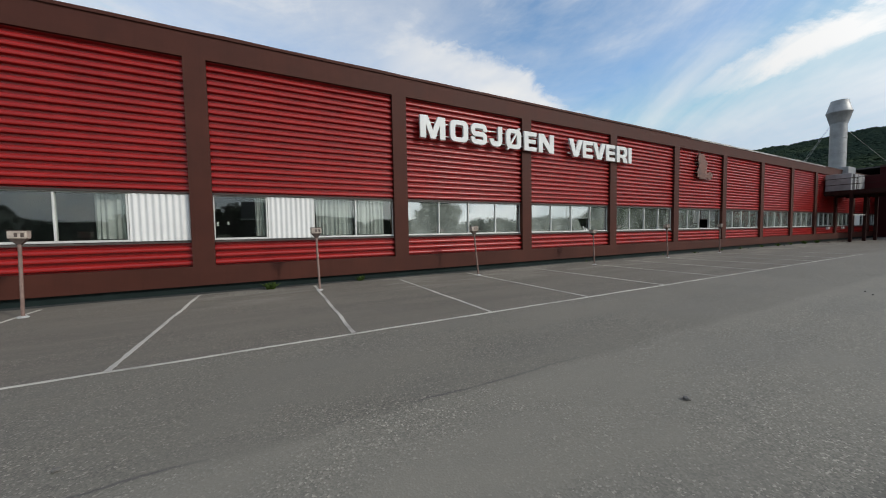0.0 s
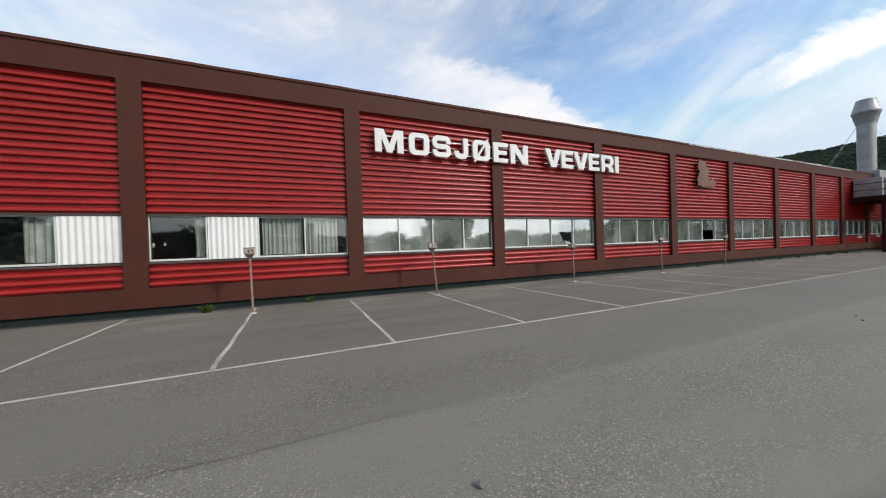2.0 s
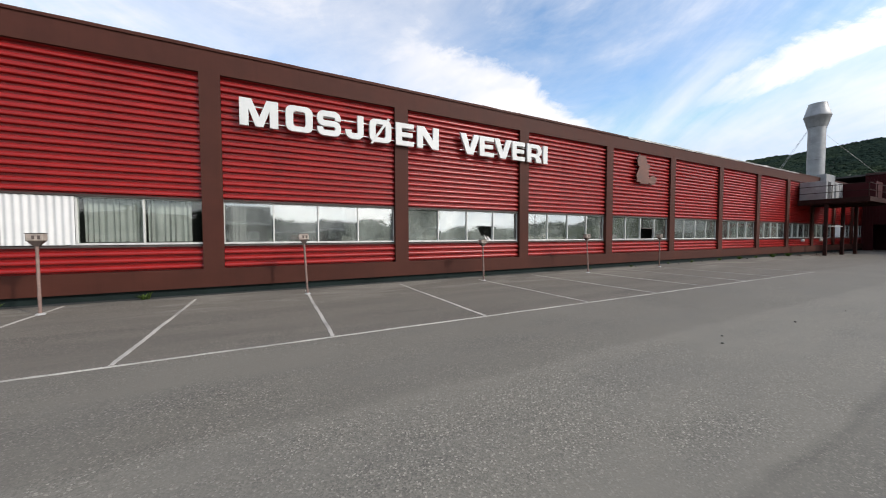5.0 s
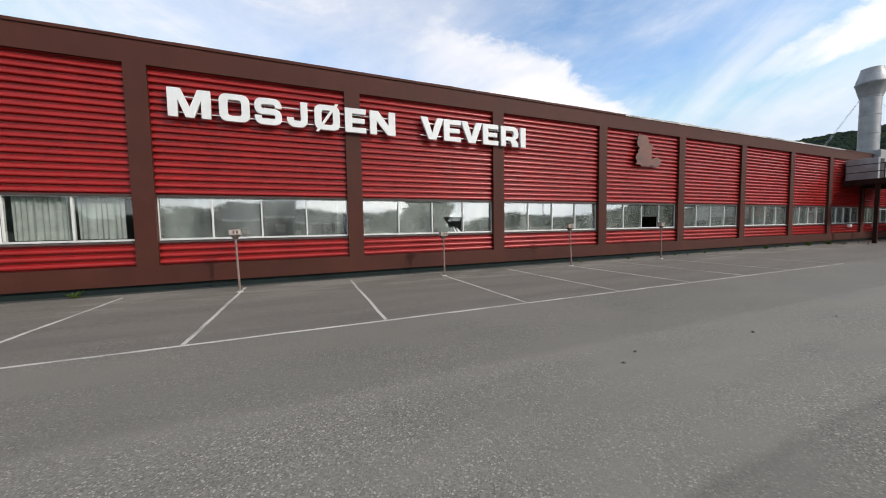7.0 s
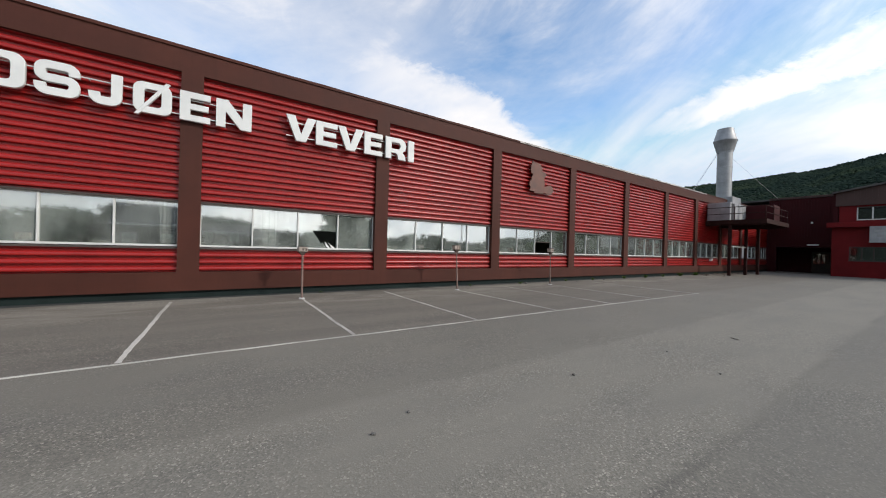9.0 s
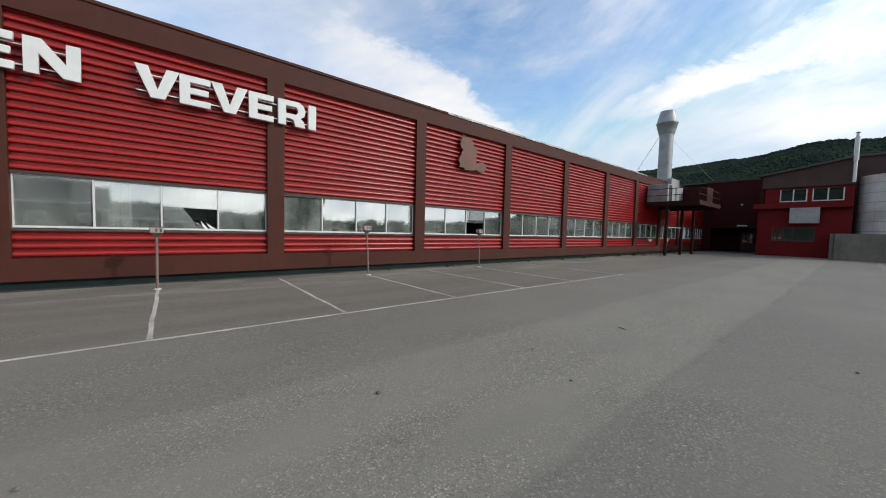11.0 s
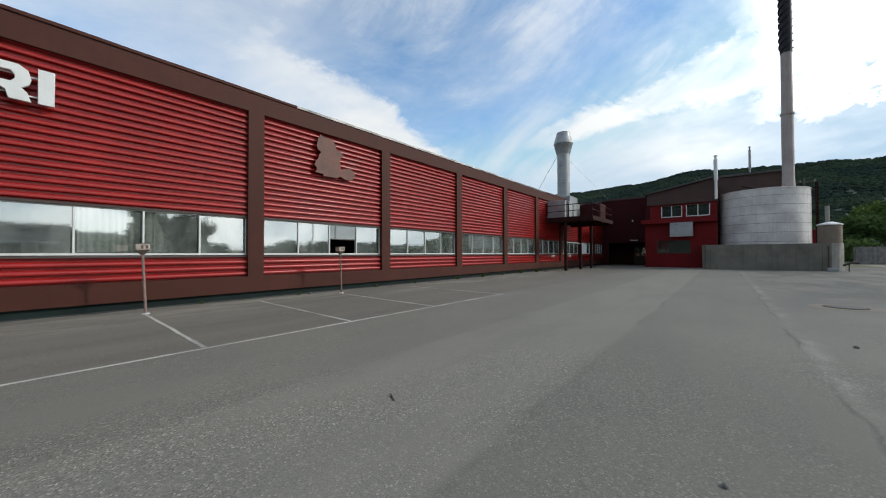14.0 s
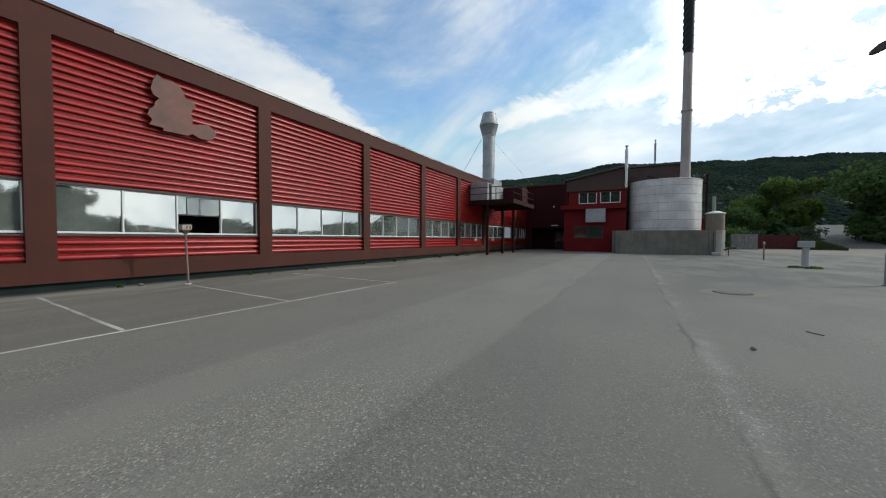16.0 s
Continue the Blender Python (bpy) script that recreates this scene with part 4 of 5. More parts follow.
tube(bm, (1.45, 0.35, 2.1), (4.25, 0.20, 2.1), 0.03, 8)
part("brace_pipe", bm, RAIL, unit, "pale pipe between the posts")
at_unit("edge_beam", (41.0, 46.6, -3.44, -3.403, 3.70, 4.0), STEEL_RED)
at_unit("edge_beam", (40.96, 40.997, -3.44, -0.02, 3.70, 4.0), STEEL_RED)
duct = at_unit("duct_box", (41.25, 44.7, -1.38, 0.0, 3.985, 5.32), GALV, 0.02, "pale galvanised duct box with upright seams")
for x in (42.1, 42.9, 43.9):
    at_unit("seam", (x - 0.03, x + 0.03, -1.405, -1.382, 4.02, 5.30), GALV, parent=duct)
at_unit("access_door", (43.05, 43.75, -1.415, -1.383, 4.12, 5.18), GALV, 0.01, parent=duct)
# flat black panel painted in for the shaded gap between two duct boxes
at_unit("dark_opening", (41.50, 42.05, -1.396, -1.383, 4.05, 5.26), BLACK, label="flat black panel standing for the shaded gap in the duct", parent=duct)
bm = bmesh.new()
lathe(bm, [(0.53, 5.34), (0.53, 7.60), (0.55, 7.61), (0.55, 7.67), (0.53, 7.68), (0.53, 8.88), (0.55, 8.89), (0.55, 8.95), (0.53, 8.96), (0.53, 10.25)], (6.6, 2.35), 28)
part("stack_pipe", bm, GALV, unit, smooth=True)
bm = bmesh.new()
lathe(bm, [(0.57, 10.16), (0.57, 10.26), (0.60, 10.28), (0.80, 11.08), (0.83, 11.12), (0.83, 11.20), (0.80, 11.24), (0.57, 12.10), (0.57, 12.18), (0.50, 12.2)], (6.6, 2.35), 16)
part("stack_cowl", bm, GALV, unit, "flared galvanised cowl", True)
for dx, dy, z0, dz in ((-2.2, 2.0, 10.1, 5.92), (-1.6, 2.4, 10.1, 5.92), (10.7, -1.15, 10.1, 7.32)):
    bm = bmesh.new()
    side_ = Vector((dx, dy, 0)).normalized() * 0.55
    tube(bm, (6.6 + side_.x, 2.35 + side_.y, z0), (6.6 + dx, 2.35 + dy, dz), 0.011, 5)
    part("guy_wire", bm, RAIL, unit)
at_unit("stack_base", (45.3, 47.3, -0.35, 1.5, 4.4, 6.3), GALV, 0.02)
at_unit("fan_housing", (44.78, 46.4, -2.95, -0.36, 3.985, 5.32), SHADED_RED, 0.02, "dark red sheet-clad fan housing")
for z in (4.45, 4.92):
    bm = bmesh.new()
    tube(bm, (1.35, -1.56, z), (6.85, -1.56, z), 0.025, 6)
    part("guard_rail", bm, STEEL_RED, unit)
    bm = bmesh.new()
    tube(bm, (1.35, -1.56, z), (1.35, 1.75, z), 0.025, 6)
    part("guard_rail", bm, STEEL_RED, unit)
for x, y in ((41.05, -3.36), (42.9, -3.36), (44.7, -3.36), (46.5, -3.36), (41.05, -1.7)):
    bm = bmesh.new()
    tube(bm, (x - 39.7, y + 1.8, 3.98), (x - 39.7, y + 1.8, 4.95), 0.025, 6)
    part("rail_post", bm, STEEL_RED, unit)

for x in (42.3, 46.1):
    mb = thing("meter_box", "small white box fixed on the red wall below the window", "wall box", (x, 0.085, 0.98), "wall boxes")
    part_box("case", (-0.16, 0.16, -0.14, 0.0, 0, 0.20), WHITE_SHEET, mb, 0.015)
    part_box("door", (-0.13, 0.13, -0.148, -0.141, 0.025, 0.175), ALU, mb)


# litter blown against the wall under the deck
bm = bmesh.new()
rnd = random.Random(31)
for _ in range(420):
    x, y = rnd.uniform(38.5, 50.0), -abs(rnd.gauss(0.3, 0.55)) - 0.05
    s, a = rnd.uniform(0.02, 0.07), rnd.uniform(0, 6.28)
    up_ = rnd.uniform(0.004, 0.05)
    pts = [(x + s * math.cos(a + k * 2.09) * rnd.uniform(0.6, 1.2), y + s * math.sin(a + k * 2.09), 0.013 + up_ * (k == 1)) for k in range(3)]
    lo = [bm.verts.new(p) for p in pts]
    hi = [bm.verts.new((p[0], p[1], p[2] + 0.006)) for p in pts]
    bm.faces.new(lo[::-1])
    bm.faces.new(hi)
    for k in range(3):
        bm.faces.new((lo[k], lo[(k + 1) % 3], hi[(k + 1) % 3], hi[k]))
tagged(make("leaf_litter", bm, BARK), "brown leaf litter and rust flakes by the wall", "litter", kind="stuff")


# ---- cross wing and office at the end of the yard ----
wing = thing("cross_wing", "tall red clad wing closing the yard, darkened for shade, with a dark porch", "building", (57.0, -2.3, 0), kind="structure")


def rel(parent, name, dims, mat, bevel=0.0, label="", under=None):
    x0, x1, y0, y1, z0, z1 = dims
    px, py, pz = parent.location
    return part_box(name, (x0 - px, x1 - px, y0 - py, y1 - py, z0 - pz, z1 - pz), mat, under or parent, bevel, label)


rel(wing, "upper_wall", (57.0, 57.3, -4.79, 0.0, 2.45, 7.15), SHADED_RED)
rel(wing, "wall_pier", (57.0, 57.3, -0.6, -0.01, 0.0, 2.45), SHADED_RED)
rel(wing, "wall_pier", (57.0, 57.3, -4.79, -4.5, 0.0, 2.45), SHADED_RED)
rel(wing, "porch_back", (60.0, 60.2, -4.79, 0.0, 0.0, 2.6), SHADED_RED)
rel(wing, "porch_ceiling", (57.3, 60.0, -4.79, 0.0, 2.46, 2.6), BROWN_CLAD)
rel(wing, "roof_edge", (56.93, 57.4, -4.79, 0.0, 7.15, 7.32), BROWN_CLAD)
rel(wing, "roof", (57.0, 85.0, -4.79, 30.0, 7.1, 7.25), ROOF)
rel(wing, "side_wall", (57.3, 85.0, -0.15, 0.0, 0.0, 7.1), SHADED_RED)
rel(wing, "back_wall", (84.8, 85.0, -4.79, 30.0, 0.0, 7.1), SHADED_RED)
d = rel(wing, "door", (59.90, 59.98, -3.9, -2.6, 0.02, 2.1), DARK_FRAME, 0.01)
for y in (-3.8, -3.2):
    p = rel(wing, "pane", (59.885, 59.897, y, y + 0.5, 0.9, 1.9), GLASS, under=d)
rel(wing, "porch_lamp", (56.88, 56.98, -3.5, -2.75, 2.62, 2.74), WHITE_SHEET, 0.01, "white box lamp over the porch")
rel(wing, "wall_lamp", (56.86, 56.97, -3.10, -2.96, 4.68, 4.84), WHITE_SHEET, 0.02, "small white wall lamp")
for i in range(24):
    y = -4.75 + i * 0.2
    rel(wing, "cladding_rib", (56.975, 56.999, y, y + 0.035, 2.47, 7.13), SHADED_RED)

office = thing("office_building", "dark red two-storey office with a brown gable and dark windows", "building", (53.0, -9.8, 0), kind="structure")
OX = 53.0
# lower storey with a window opening
rel(office, "lower_wall", (OX, OX + 0.3, -5.75, -4.8, 0.0, 4.0), OFFICE_RED)
rel(office, "lower_wall", (OX, OX + 0.3, -10.2, -8.30, 0.0, 4.0), OFFICE_RED)
rel(office, "lower_wall", (OX, OX + 0.3, -8.30, -5.75, 0.0, 1.30), OFFICE_RED)
rel(office, "lower_wall", (OX, OX + 0.3, -8.30, -5.75, 2.45, 4.0), OFFICE_RED)
rel(office, "side_wall", (OX + 0.3, 62.0, -5.1, -4.8, 0.0, 6.9), SHADED_RED)
rel(office, "side_wall", (OX + 0.3, 62.0, -10.2, -9.7, 0.0, 7.7), SHADED_RED)
rel(office, "rear_wall", (62.0, 62.3, -10.2, -4.8, 0.0, 6.9), SHADED_RED)
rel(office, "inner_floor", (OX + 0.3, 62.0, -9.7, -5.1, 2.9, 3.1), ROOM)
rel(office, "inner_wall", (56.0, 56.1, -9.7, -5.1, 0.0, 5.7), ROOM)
rel(office, "cornice", (OX - 0.55, OX + 0.3, -10.2, -4.55, 4.0, 4.40), OFFICE_RED, 0.02, "dark red canopy ledge")
lw = rel(office, "window", (OX + 0.02, OX + 0.10, -8.30, -5.75, 1.30, 1.38), DARK_FRAME)
rel(office, "sill", (OX - 0.05, OX + 0.01, -8.35, -5.7, 1.27, 1.32), SILL, under=lw)
rel(office, "frame_head", (OX + 0.02, OX + 0.10, -8.30, -5.75, 2.37, 2.45), DARK_FRAME, under=lw)
for y in (-8.30, -7.05, -6.45, -5.83):
    rel(office, "frame_bar", (OX + 0.02, OX + 0.10, y, y + 0.08, 1.38, 2.37), DARK_FRAME, under=lw)
for y0, y1 in ((-8.22, -7.05), (-6.97, -6.45), (-6.37, -5.83)):
    g = rel(office, "pane", (OX + 0.055, OX + 0.062, y0, y1, 1.38, 2.37), GLASS, under=lw)
    g.visible_shadow = False
# upper storey, set in a little
UX = OX + 0.25
WINS = ((-7.70, -6.08), (-9.70, -7.98))
rel(office, "upper_wall", (UX, UX + 0.25, -10.2, -5.15, 4.40, 4.58), OFFICE_RED)
rel(office, "upper_wall", (UX, UX + 0.25, -10.2, -5.15, 5.66, 5.78), OFFICE_RED)
for y0, y1 in ((-6.08, -5.15), (-7.98, -7.70), (-10.2, -9.70)):
    rel(office, "upper_wall", (UX, UX + 0.25, y0, y1, 4.58, 5.66), OFFICE_RED)
for y0, y1 in WINS:
    ww = rel(office, "window", (UX + 0.03, UX + 0.10, y0, y1, 4.58, 4.66), ALU)
    rel(office, "frame_head", (UX + 0.03, UX + 0.10, y0, y1, 5.59, 5.66), DARK_FRAME, under=ww)
    m_ = (y0 + y1) / 2
    for y in (y0, m_ - 0.04, y1 - 0.07):
        rel(office, "frame_bar", (UX + 0.02, UX + 0.10, y, y + 0.08, 4.66, 5.59), ALU, under=ww)
    for a, b in ((y0 + 0.08, m_ - 0.04), (m_ + 0.04, y1 - 0.07)):
        g = rel(office, "pane", (UX + 0.055, UX + 0.062, a, b, 4.66, 5.59), GLASS, under=ww)
        g.visible_shadow = False
# gable: board-clad front and a low pitched roof, ridge along x
PEAK_Y, EAVE_Z, PEAK_Z = -10.2, 6.85, 7.80
bm = bmesh.new()
gab = [(-4.95, 5.78), (-4.95, EAVE_Z), (PEAK_Y, PEAK_Z), (PEAK_Y, 5.78)]
fr = [bm.verts.new((UX - 0.12 - 53.0, y + 9.8, z)) for y, z in gab]
rr = [bm.verts.new((UX + 0.2 - 53.0, y + 9.8, z)) for y, z in gab]
bm.faces.new(fr)
bm.faces.new(rr[::-1])
for i in range(4):
    j = (i + 1) % 4
    bm.faces.new((fr[i], rr[i], rr[j], fr[j]))
part("gable", bm, BROWN_CLAD, office, "brown board-clad gable")
bm = bmesh.new()
pts = [(PEAK_Y, PEAK_Z + 0.003), (-4.75, EAVE_Z - 0.035), (-4.75, EAVE_Z + 0.10), (PEAK_Y, PEAK_Z + 0.15)]
extrude_profile(bm, [(y + 9.8, z) for y, z in pts], UX - 0.35 - 53.0, 62.4 - 53.0)
part("roof_slope", bm, ROOF, office)
for i in range(17):
    y = -10.15 + i * 0.3
    top = EAVE_Z + (PEAK_Z - EAVE_Z) * (y + 4.95) / (PEAK_Y + 4.95) - 0.05
    rel(office, "gable_batten", (UX - 0.145, UX - 0.121, y, y + 0.05, 5.80, top), BROWN_CLAD)
# boiler house standing back behind the tank
rel(office, "boiler_house_wall", (59.3, 59.55, -15.15, -10.21, 0.0, 8.75), BROWN_CLAD)
rel(office, "boiler_house_wall", (59.55, 66.0, -15.15, -14.9, 0.0, 8.75), BROWN_CLAD)
rel(office, "boiler_house_wall", (59.55, 66.0, -10.5, -10.21, 0.0, 8.75), BROWN_CLAD)
rel(office, "boiler_house_wall", (65.75, 66.0, -14.9, -10.5, 0.0, 8.75), BROWN_CLAD)
rel(office, "annex_wall", (59.4, 62.0, -17.0, -15.16, 0.0, 3.3), OFFICE_RED, 0.01, "low red annex behind the tank")
rel(office, "annex_roof", (59.3, 62.1, -17.1, -15.16, 3.303, 3.42), ROOF)
rel(office, "boiler_house_roof", (59.1, 66.1, -15.3, -10.15, 8.753, 8.95), ROOF)

for y, x, z0, z1, z2, r in ((-10.12, 52.98, 6.2, 7.5, 9.6, 0.14), (-12.64, 60.2, 9.15, 9.4, 11.6, 0.10)):
    fl = thing("roof_flue", "thin steel flue pipe rising above the office roof", "flue", (x, y, z0), "roof flues")
    bm = bmesh.new()
    lathe(bm, [(r * 0.7, -0.3), (r * 0.7, z1 - z0), (r, z1 - z0 + 0.02), (r, z2 - z0 - 0.3), (r * 0.6, z2 - z0 - 0.28), (r * 0.6, z2 - z0)], sides=12)
    part("pipe", bm, WHITE_SHEET if r > 0.12 else GALV, fl, smooth=True)
    bm = bmesh.new()
    lathe(bm, [(r * 1.0, z2 - z0 - 0.02), (r * 1.0, z2 - z0 + 0.03), (0.01, z2 - z0 + 0.08)], sides=12)
    part("cap", bm, GALV, fl)

sb = thing("sign_panel", "pale grey sign panel with faded bars on the office front", "sign", (52.4, -7.67, 2.76))
part_box("panel", (0, 0.10, -0.85, 0.85, 0, 1.26), GALV, sb, 0.015)
for z, a, b in ((0.82, -0.62, 0.62), (0.45, -0.5, 0.5)):
    part_box("text_bar", (-0.004, -0.001, a, b, z, z + 0.16), SIGN_GREY, sb)
for y in (-0.6, 0.6):
    part_box("bracket", (0.10, 0.60, y - 0.04, y + 0.04, 0.55, 0.62), DARK_FRAME, sb)


# ---- oil tank in its concrete bund, with the tall stack ----
bund = thing("bund_wall", "low weathered concrete bund wall round the oil tank", "concrete wall", (50.5, -13.2, 0))
for k in range(5):
    y0 = -15.84 + k * 1.28
    part_box("wall_panel", (0, 0.25, y0 + 13.2 + 0.002, y0 + 13.2 + 1.278, 0, 1.93), CONCRETE, bund, 0.006)
for k in range(4):
    a0, a1 = 180 + k * 22.5 + 0.1, 180 + (k + 1) * 22.5 - 0.1
    bm = bmesh.new()
    ring = []
    for a in [a0 + (a1 - a0) * i / 2 for i in range(3)]:
        ring += [(1.2 + r * math.cos(radians(a)), -2.65 + r * math.sin(radians(a))) for r in (1.2, 0.95)]
    lo = [bm.verts.new((x, y, 0)) for x, y in ring]
    hi = [bm.verts.new((x, y, 1.93)) for x, y in ring]
    for m in (0, 2):
        bm.faces.new((lo[m], lo[m + 2], hi[m + 2], hi[m]))
        bm.faces.new((lo[m + 1], hi[m + 1], hi[m + 3], lo[m + 3]))
        bm.faces.new((hi[m], hi[m + 2], hi[m + 3], hi[m + 1]))
    bm.faces.new((lo[0], hi[0], hi[1], lo[1]))
    bm.faces.new((lo[4], lo[5], hi[5], hi[4]))
    # segments turned to the sun take paler concrete: sunlight put into the colour
    part("corner_panel", bm, HUT if k > 0 else CONCRETE, bund, "curved end, paler for the sunlight on it" if k > 0 else "", True)
for x0, y0, n, wd in ((1.21, -17.05, 5, 1.4), (0.26, -9.44, 2, 1.11)):
    for k in range(n):
        part_box("wall_panel", (x0 + k * wd, x0 + (k + 1) * wd - 0.012, y0 + 13.2, y0 + 13.2 + 0.25, 0, 1.93), CONCRETE, bund, 0.02)
part_box("rear_wall", (8.3, 8.55, -3.85, 2.98, 0, 1.93), CONCRETE, bund, 0.02)

tank = thing("oil_tank", "pale grey round oil tank with hoops and a side ladder", "tank", (54.9, -13.13, 0))
rings = [(2.84, 0.0), (2.84, 6.26)]
rings += [(2.88, 6.28), (2.88, 6.34), (2.82, 6.36), (0.3, 6.62)]
bm = bmesh.new()
lathe(bm, rings, sides=64)
part("shell", bm, TANK, tank, smooth=True)
for a in range(0, 360, 40):
    ca, sa = math.cos(radians(a)), math.sin(radians(a))
    bm = bmesh.new()
    tube(bm, (2.845 * ca, 2.845 * sa, 0.1), (2.845 * ca, 2.845 * sa, 6.26), 0.004, 5)
    part("seam", bm, TANK, tank)
for i in range(1, 9):
    bm = bmesh.new()
    lathe(bm, [(2.838, i * 0.72 - 0.016), (2.856, i * 0.72 - 0.012), (2.856, i * 0.72 + 0.012), (2.838, i * 0.72 + 0.016)], sides=64, cap=False)
    part("hoop", bm, HOOP, tank, smooth=True)
lad = part_box("ladder_rail", (-0.60, -0.52, -3.16, -3.06, 1.9, 6.8), STEEL_RED, tank, label="dark steel ladder")
part_box("ladder_rail", (-0.12, -0.04, -3.16, -3.06, 1.9, 6.8), STEEL_RED, tank)
for i in range(16):
    part_box("rung", (-0.52, -0.12, -3.135, -3.085, 2.0 + i * 0.3, 2.05 + i * 0.3), STEEL_RED, lad)
for z in (2.6, 4.4, 6.0):
    part_box("ladder_stay", (-0.52, -0.11, -3.06, -2.80, z, z + 0.04), STEEL_RED, tank)
bm = bmesh.new()
tube(bm, (-1.2, 0.4, 6.55), (-0.6, 1.3, 6.95), 0.06, 8)
part("vent_arm", bm, STEEL_RED, tank)

stack = thing("boiler_stack", "tall slender steel chimney stack with a black spiral top", "chimney", (58.0, -15.05, 0))
bm = bmesh.new()
lathe(bm, [(0.62, 0), (0.56, 3.0), (0.41, 8.0), (0.41, 13.4), (0.47, 13.42), (0.47, 13.6), (0.39, 13.62), (0.37, 18.9)], sides=24)
part("lower_shaft", bm, STACK, stack, smooth=True)
bm = bmesh.new()
lathe(bm, [(0.41, 18.9), (0.41, 27.0), (0.38, 27.0)], sides=24)
top_ = part("upper_shaft", bm, BLACK, stack, "black sooty upper shaft", True)
for s_ in range(3):
    bm = bmesh.new()
    prev = None
    for i in range(97):
        a = 2 * math.pi * (i / 24 + s_ / 3)
        z = 19.1 + i * 0.08
        row = [bm.verts.new((r * math.cos(a), r * math.sin(a), z + dz)) for r, dz in ((0.40, -0.012), (0.50, -0.012), (0.50, 0.012), (0.40, 0.012))]
        if prev:
            for k in range(4):
                bm.faces.new((prev[k], prev[(k + 1) % 4], row[(k + 1) % 4], row[k]))
        prev = row
    part("strake", bm, BLACK, top_)
bm = bmesh.new()
for sy in (-0.2, 0.2):
    tube(bm, (-0.62, sy, 3.0), (-0.62, sy, 18.9), 0.02, 5)
part("ladder", bm, STACK, stack)

hut = thing("vent_hut", "small round brown vent silo with a pale lid and pipe", "hut", (51.75, -16.42, 0))
bm = bmesh.new()
lathe(bm, [(0.60, 0), (0.60, 3.22)], sides=24)
part("body", bm, HUT_BROWN, hut, smooth=True)
bm = bmesh.new()
lathe(bm, [(0.65, 3.221), (0.65, 3.29), (0.18, 3.46)], sides=24)
part("lid", bm, WHITE_SHEET, hut, "pale shallow conical lid", True)
bm = bmesh.new()
tube(bm, (0, 0.1, 3.38), (0, 0.1, 4.62), 0.12, 12)
part("pipe", bm, HUT, hut, smooth=True)

heap = thing("filling_pipe", "dark filling pipe and valve with a pale box by the bund", "pipe", (50.2, -16.4, 0))
part_box("valve_box", (-0.25, 0.15, -0.15, 0.40, 0, 0.24), SIGN_GREY, heap, 0.03)
bm = bmesh.new()
tube(bm, (0.22, 0.25, 0.2), (0.22, 0.25, 1.75), 0.045, 8)
part("riser", bm, IRON, heap, "upright dark pipe on the wall")
bm = bmesh.new()
tube(bm, (0.10, -0.35, 0.40), (0.02, -0.80, 0.62), 0.07, 8)
tube(bm, (0.02, -0.76, 0.62), (0.02, -1.05, 0.58), 0.08, 8)
tube(bm, (0.06, -0.62, 0.5), (0.06, -0.62, 0.0), 0.03, 8)
part("valve", bm, IRON, heap)


# ---- things at the far side of the yard ----
def board_fence(name, x, y0, y1, z1, mat, label, pitch=0.16):
    ob = thing(name, label, "fence", (x, (y0 + y1) / 2, 0))
    mid = (y0 + y1) / 2
    for z in (0.3, z1 - 0.3):
        part_box("rail", (0.03, 0.08, y0 - mid, y1 - mid, z, z + 0.09), mat, ob)
    n = int((y1 - y0) / pitch)
    for i in range(n):
        y = y0 - mid + i * pitch
        part_box("board", (0, 0.028, y, y + pitch - 0.012, 0.03, z1 + 0.03 * math.sin(i * 1.7)), mat, ob)
    for y in (y0 - mid, y1 - mid - 0.1):
        part_box("post", (0.08, 0.18, y, y + 0.1, 0, z1), mat, ob)
    return ob


board_fence("grey_gate", 72.0, -23.9, -21.4, 1.9, FENCE_GREY, "weathered grey board gate beside the bund")
board_fence("red_fence", 78.0, -29.4, -24.6, 1.8, FENCE_RED, "low dark red board fence at the yard edge")

bol = thing("marker_post", "short brown wooden marker post in the yard", "post", (44.3, -17.5, 0))
bm = bmesh.new()
tube(bm, (0, 0, -0.05), (0, 0, 0.98), 0.038, 10)
part("pole", bm, POST, bol, smooth=True)
bm = bmesh.new()
lathe(bm, [(0.055, 0.95), (0.055, 1.06), (0.03, 1.10)], sides=10)
part("cap", bm, POST_BOX, bol)

ped = thing("pedestal_sign", "white pedestal with a sign box on a grassy island", "sign", (37.9, -17.24, 0))
bm = bmesh.new()
lathe(bm, [(0.16, 0), (0.13, 0.06), (0.115, 0.88)], sides=14)
part("pedestal", bm, SIGN_GREY, ped, smooth=True)
part_box("sign_box", (-0.10, 0.10, -0.25, 0.25, 0.88, 1.16), SIGN_GREY, ped, 0.02)
part_box("text_bar", (-0.104, -0.101, -0.18, 0.18, 0.99, 1.05), GALV, ped)

bm = bmesh.new()
for i in range(26):
    a, r = random.uniform(0, 6.28), random.uniform(0, 0.55)
    x, y = r * math.cos(a), 0.8 * r * math.sin(a)
    lathe(bm, [(0.16, -0.01), (0.10, 0.05 * random.uniform(0.5, 1.2)), (0.02, 0.08)], (x, y), 7)
isl = tagged(make("grass_island", bm, WEED), "low grassy mound round the pedestal", "grass", kind="stuff")
isl.location = (37.9, -17.24, 0)

street_lamp = thing("street_lamp", "tall grey steel street lamp with a dark lamp head", "street lamp", (31.0, -16.62, 0))
bm = bmesh.new()
lathe(bm, [(0.11, 0.0), (0.11, 0.03), (0.078, 0.05), (0.076, 0.84), (0.064, 0.90), (0.062, 1.50), (0.05, 1.55)], sides=16)
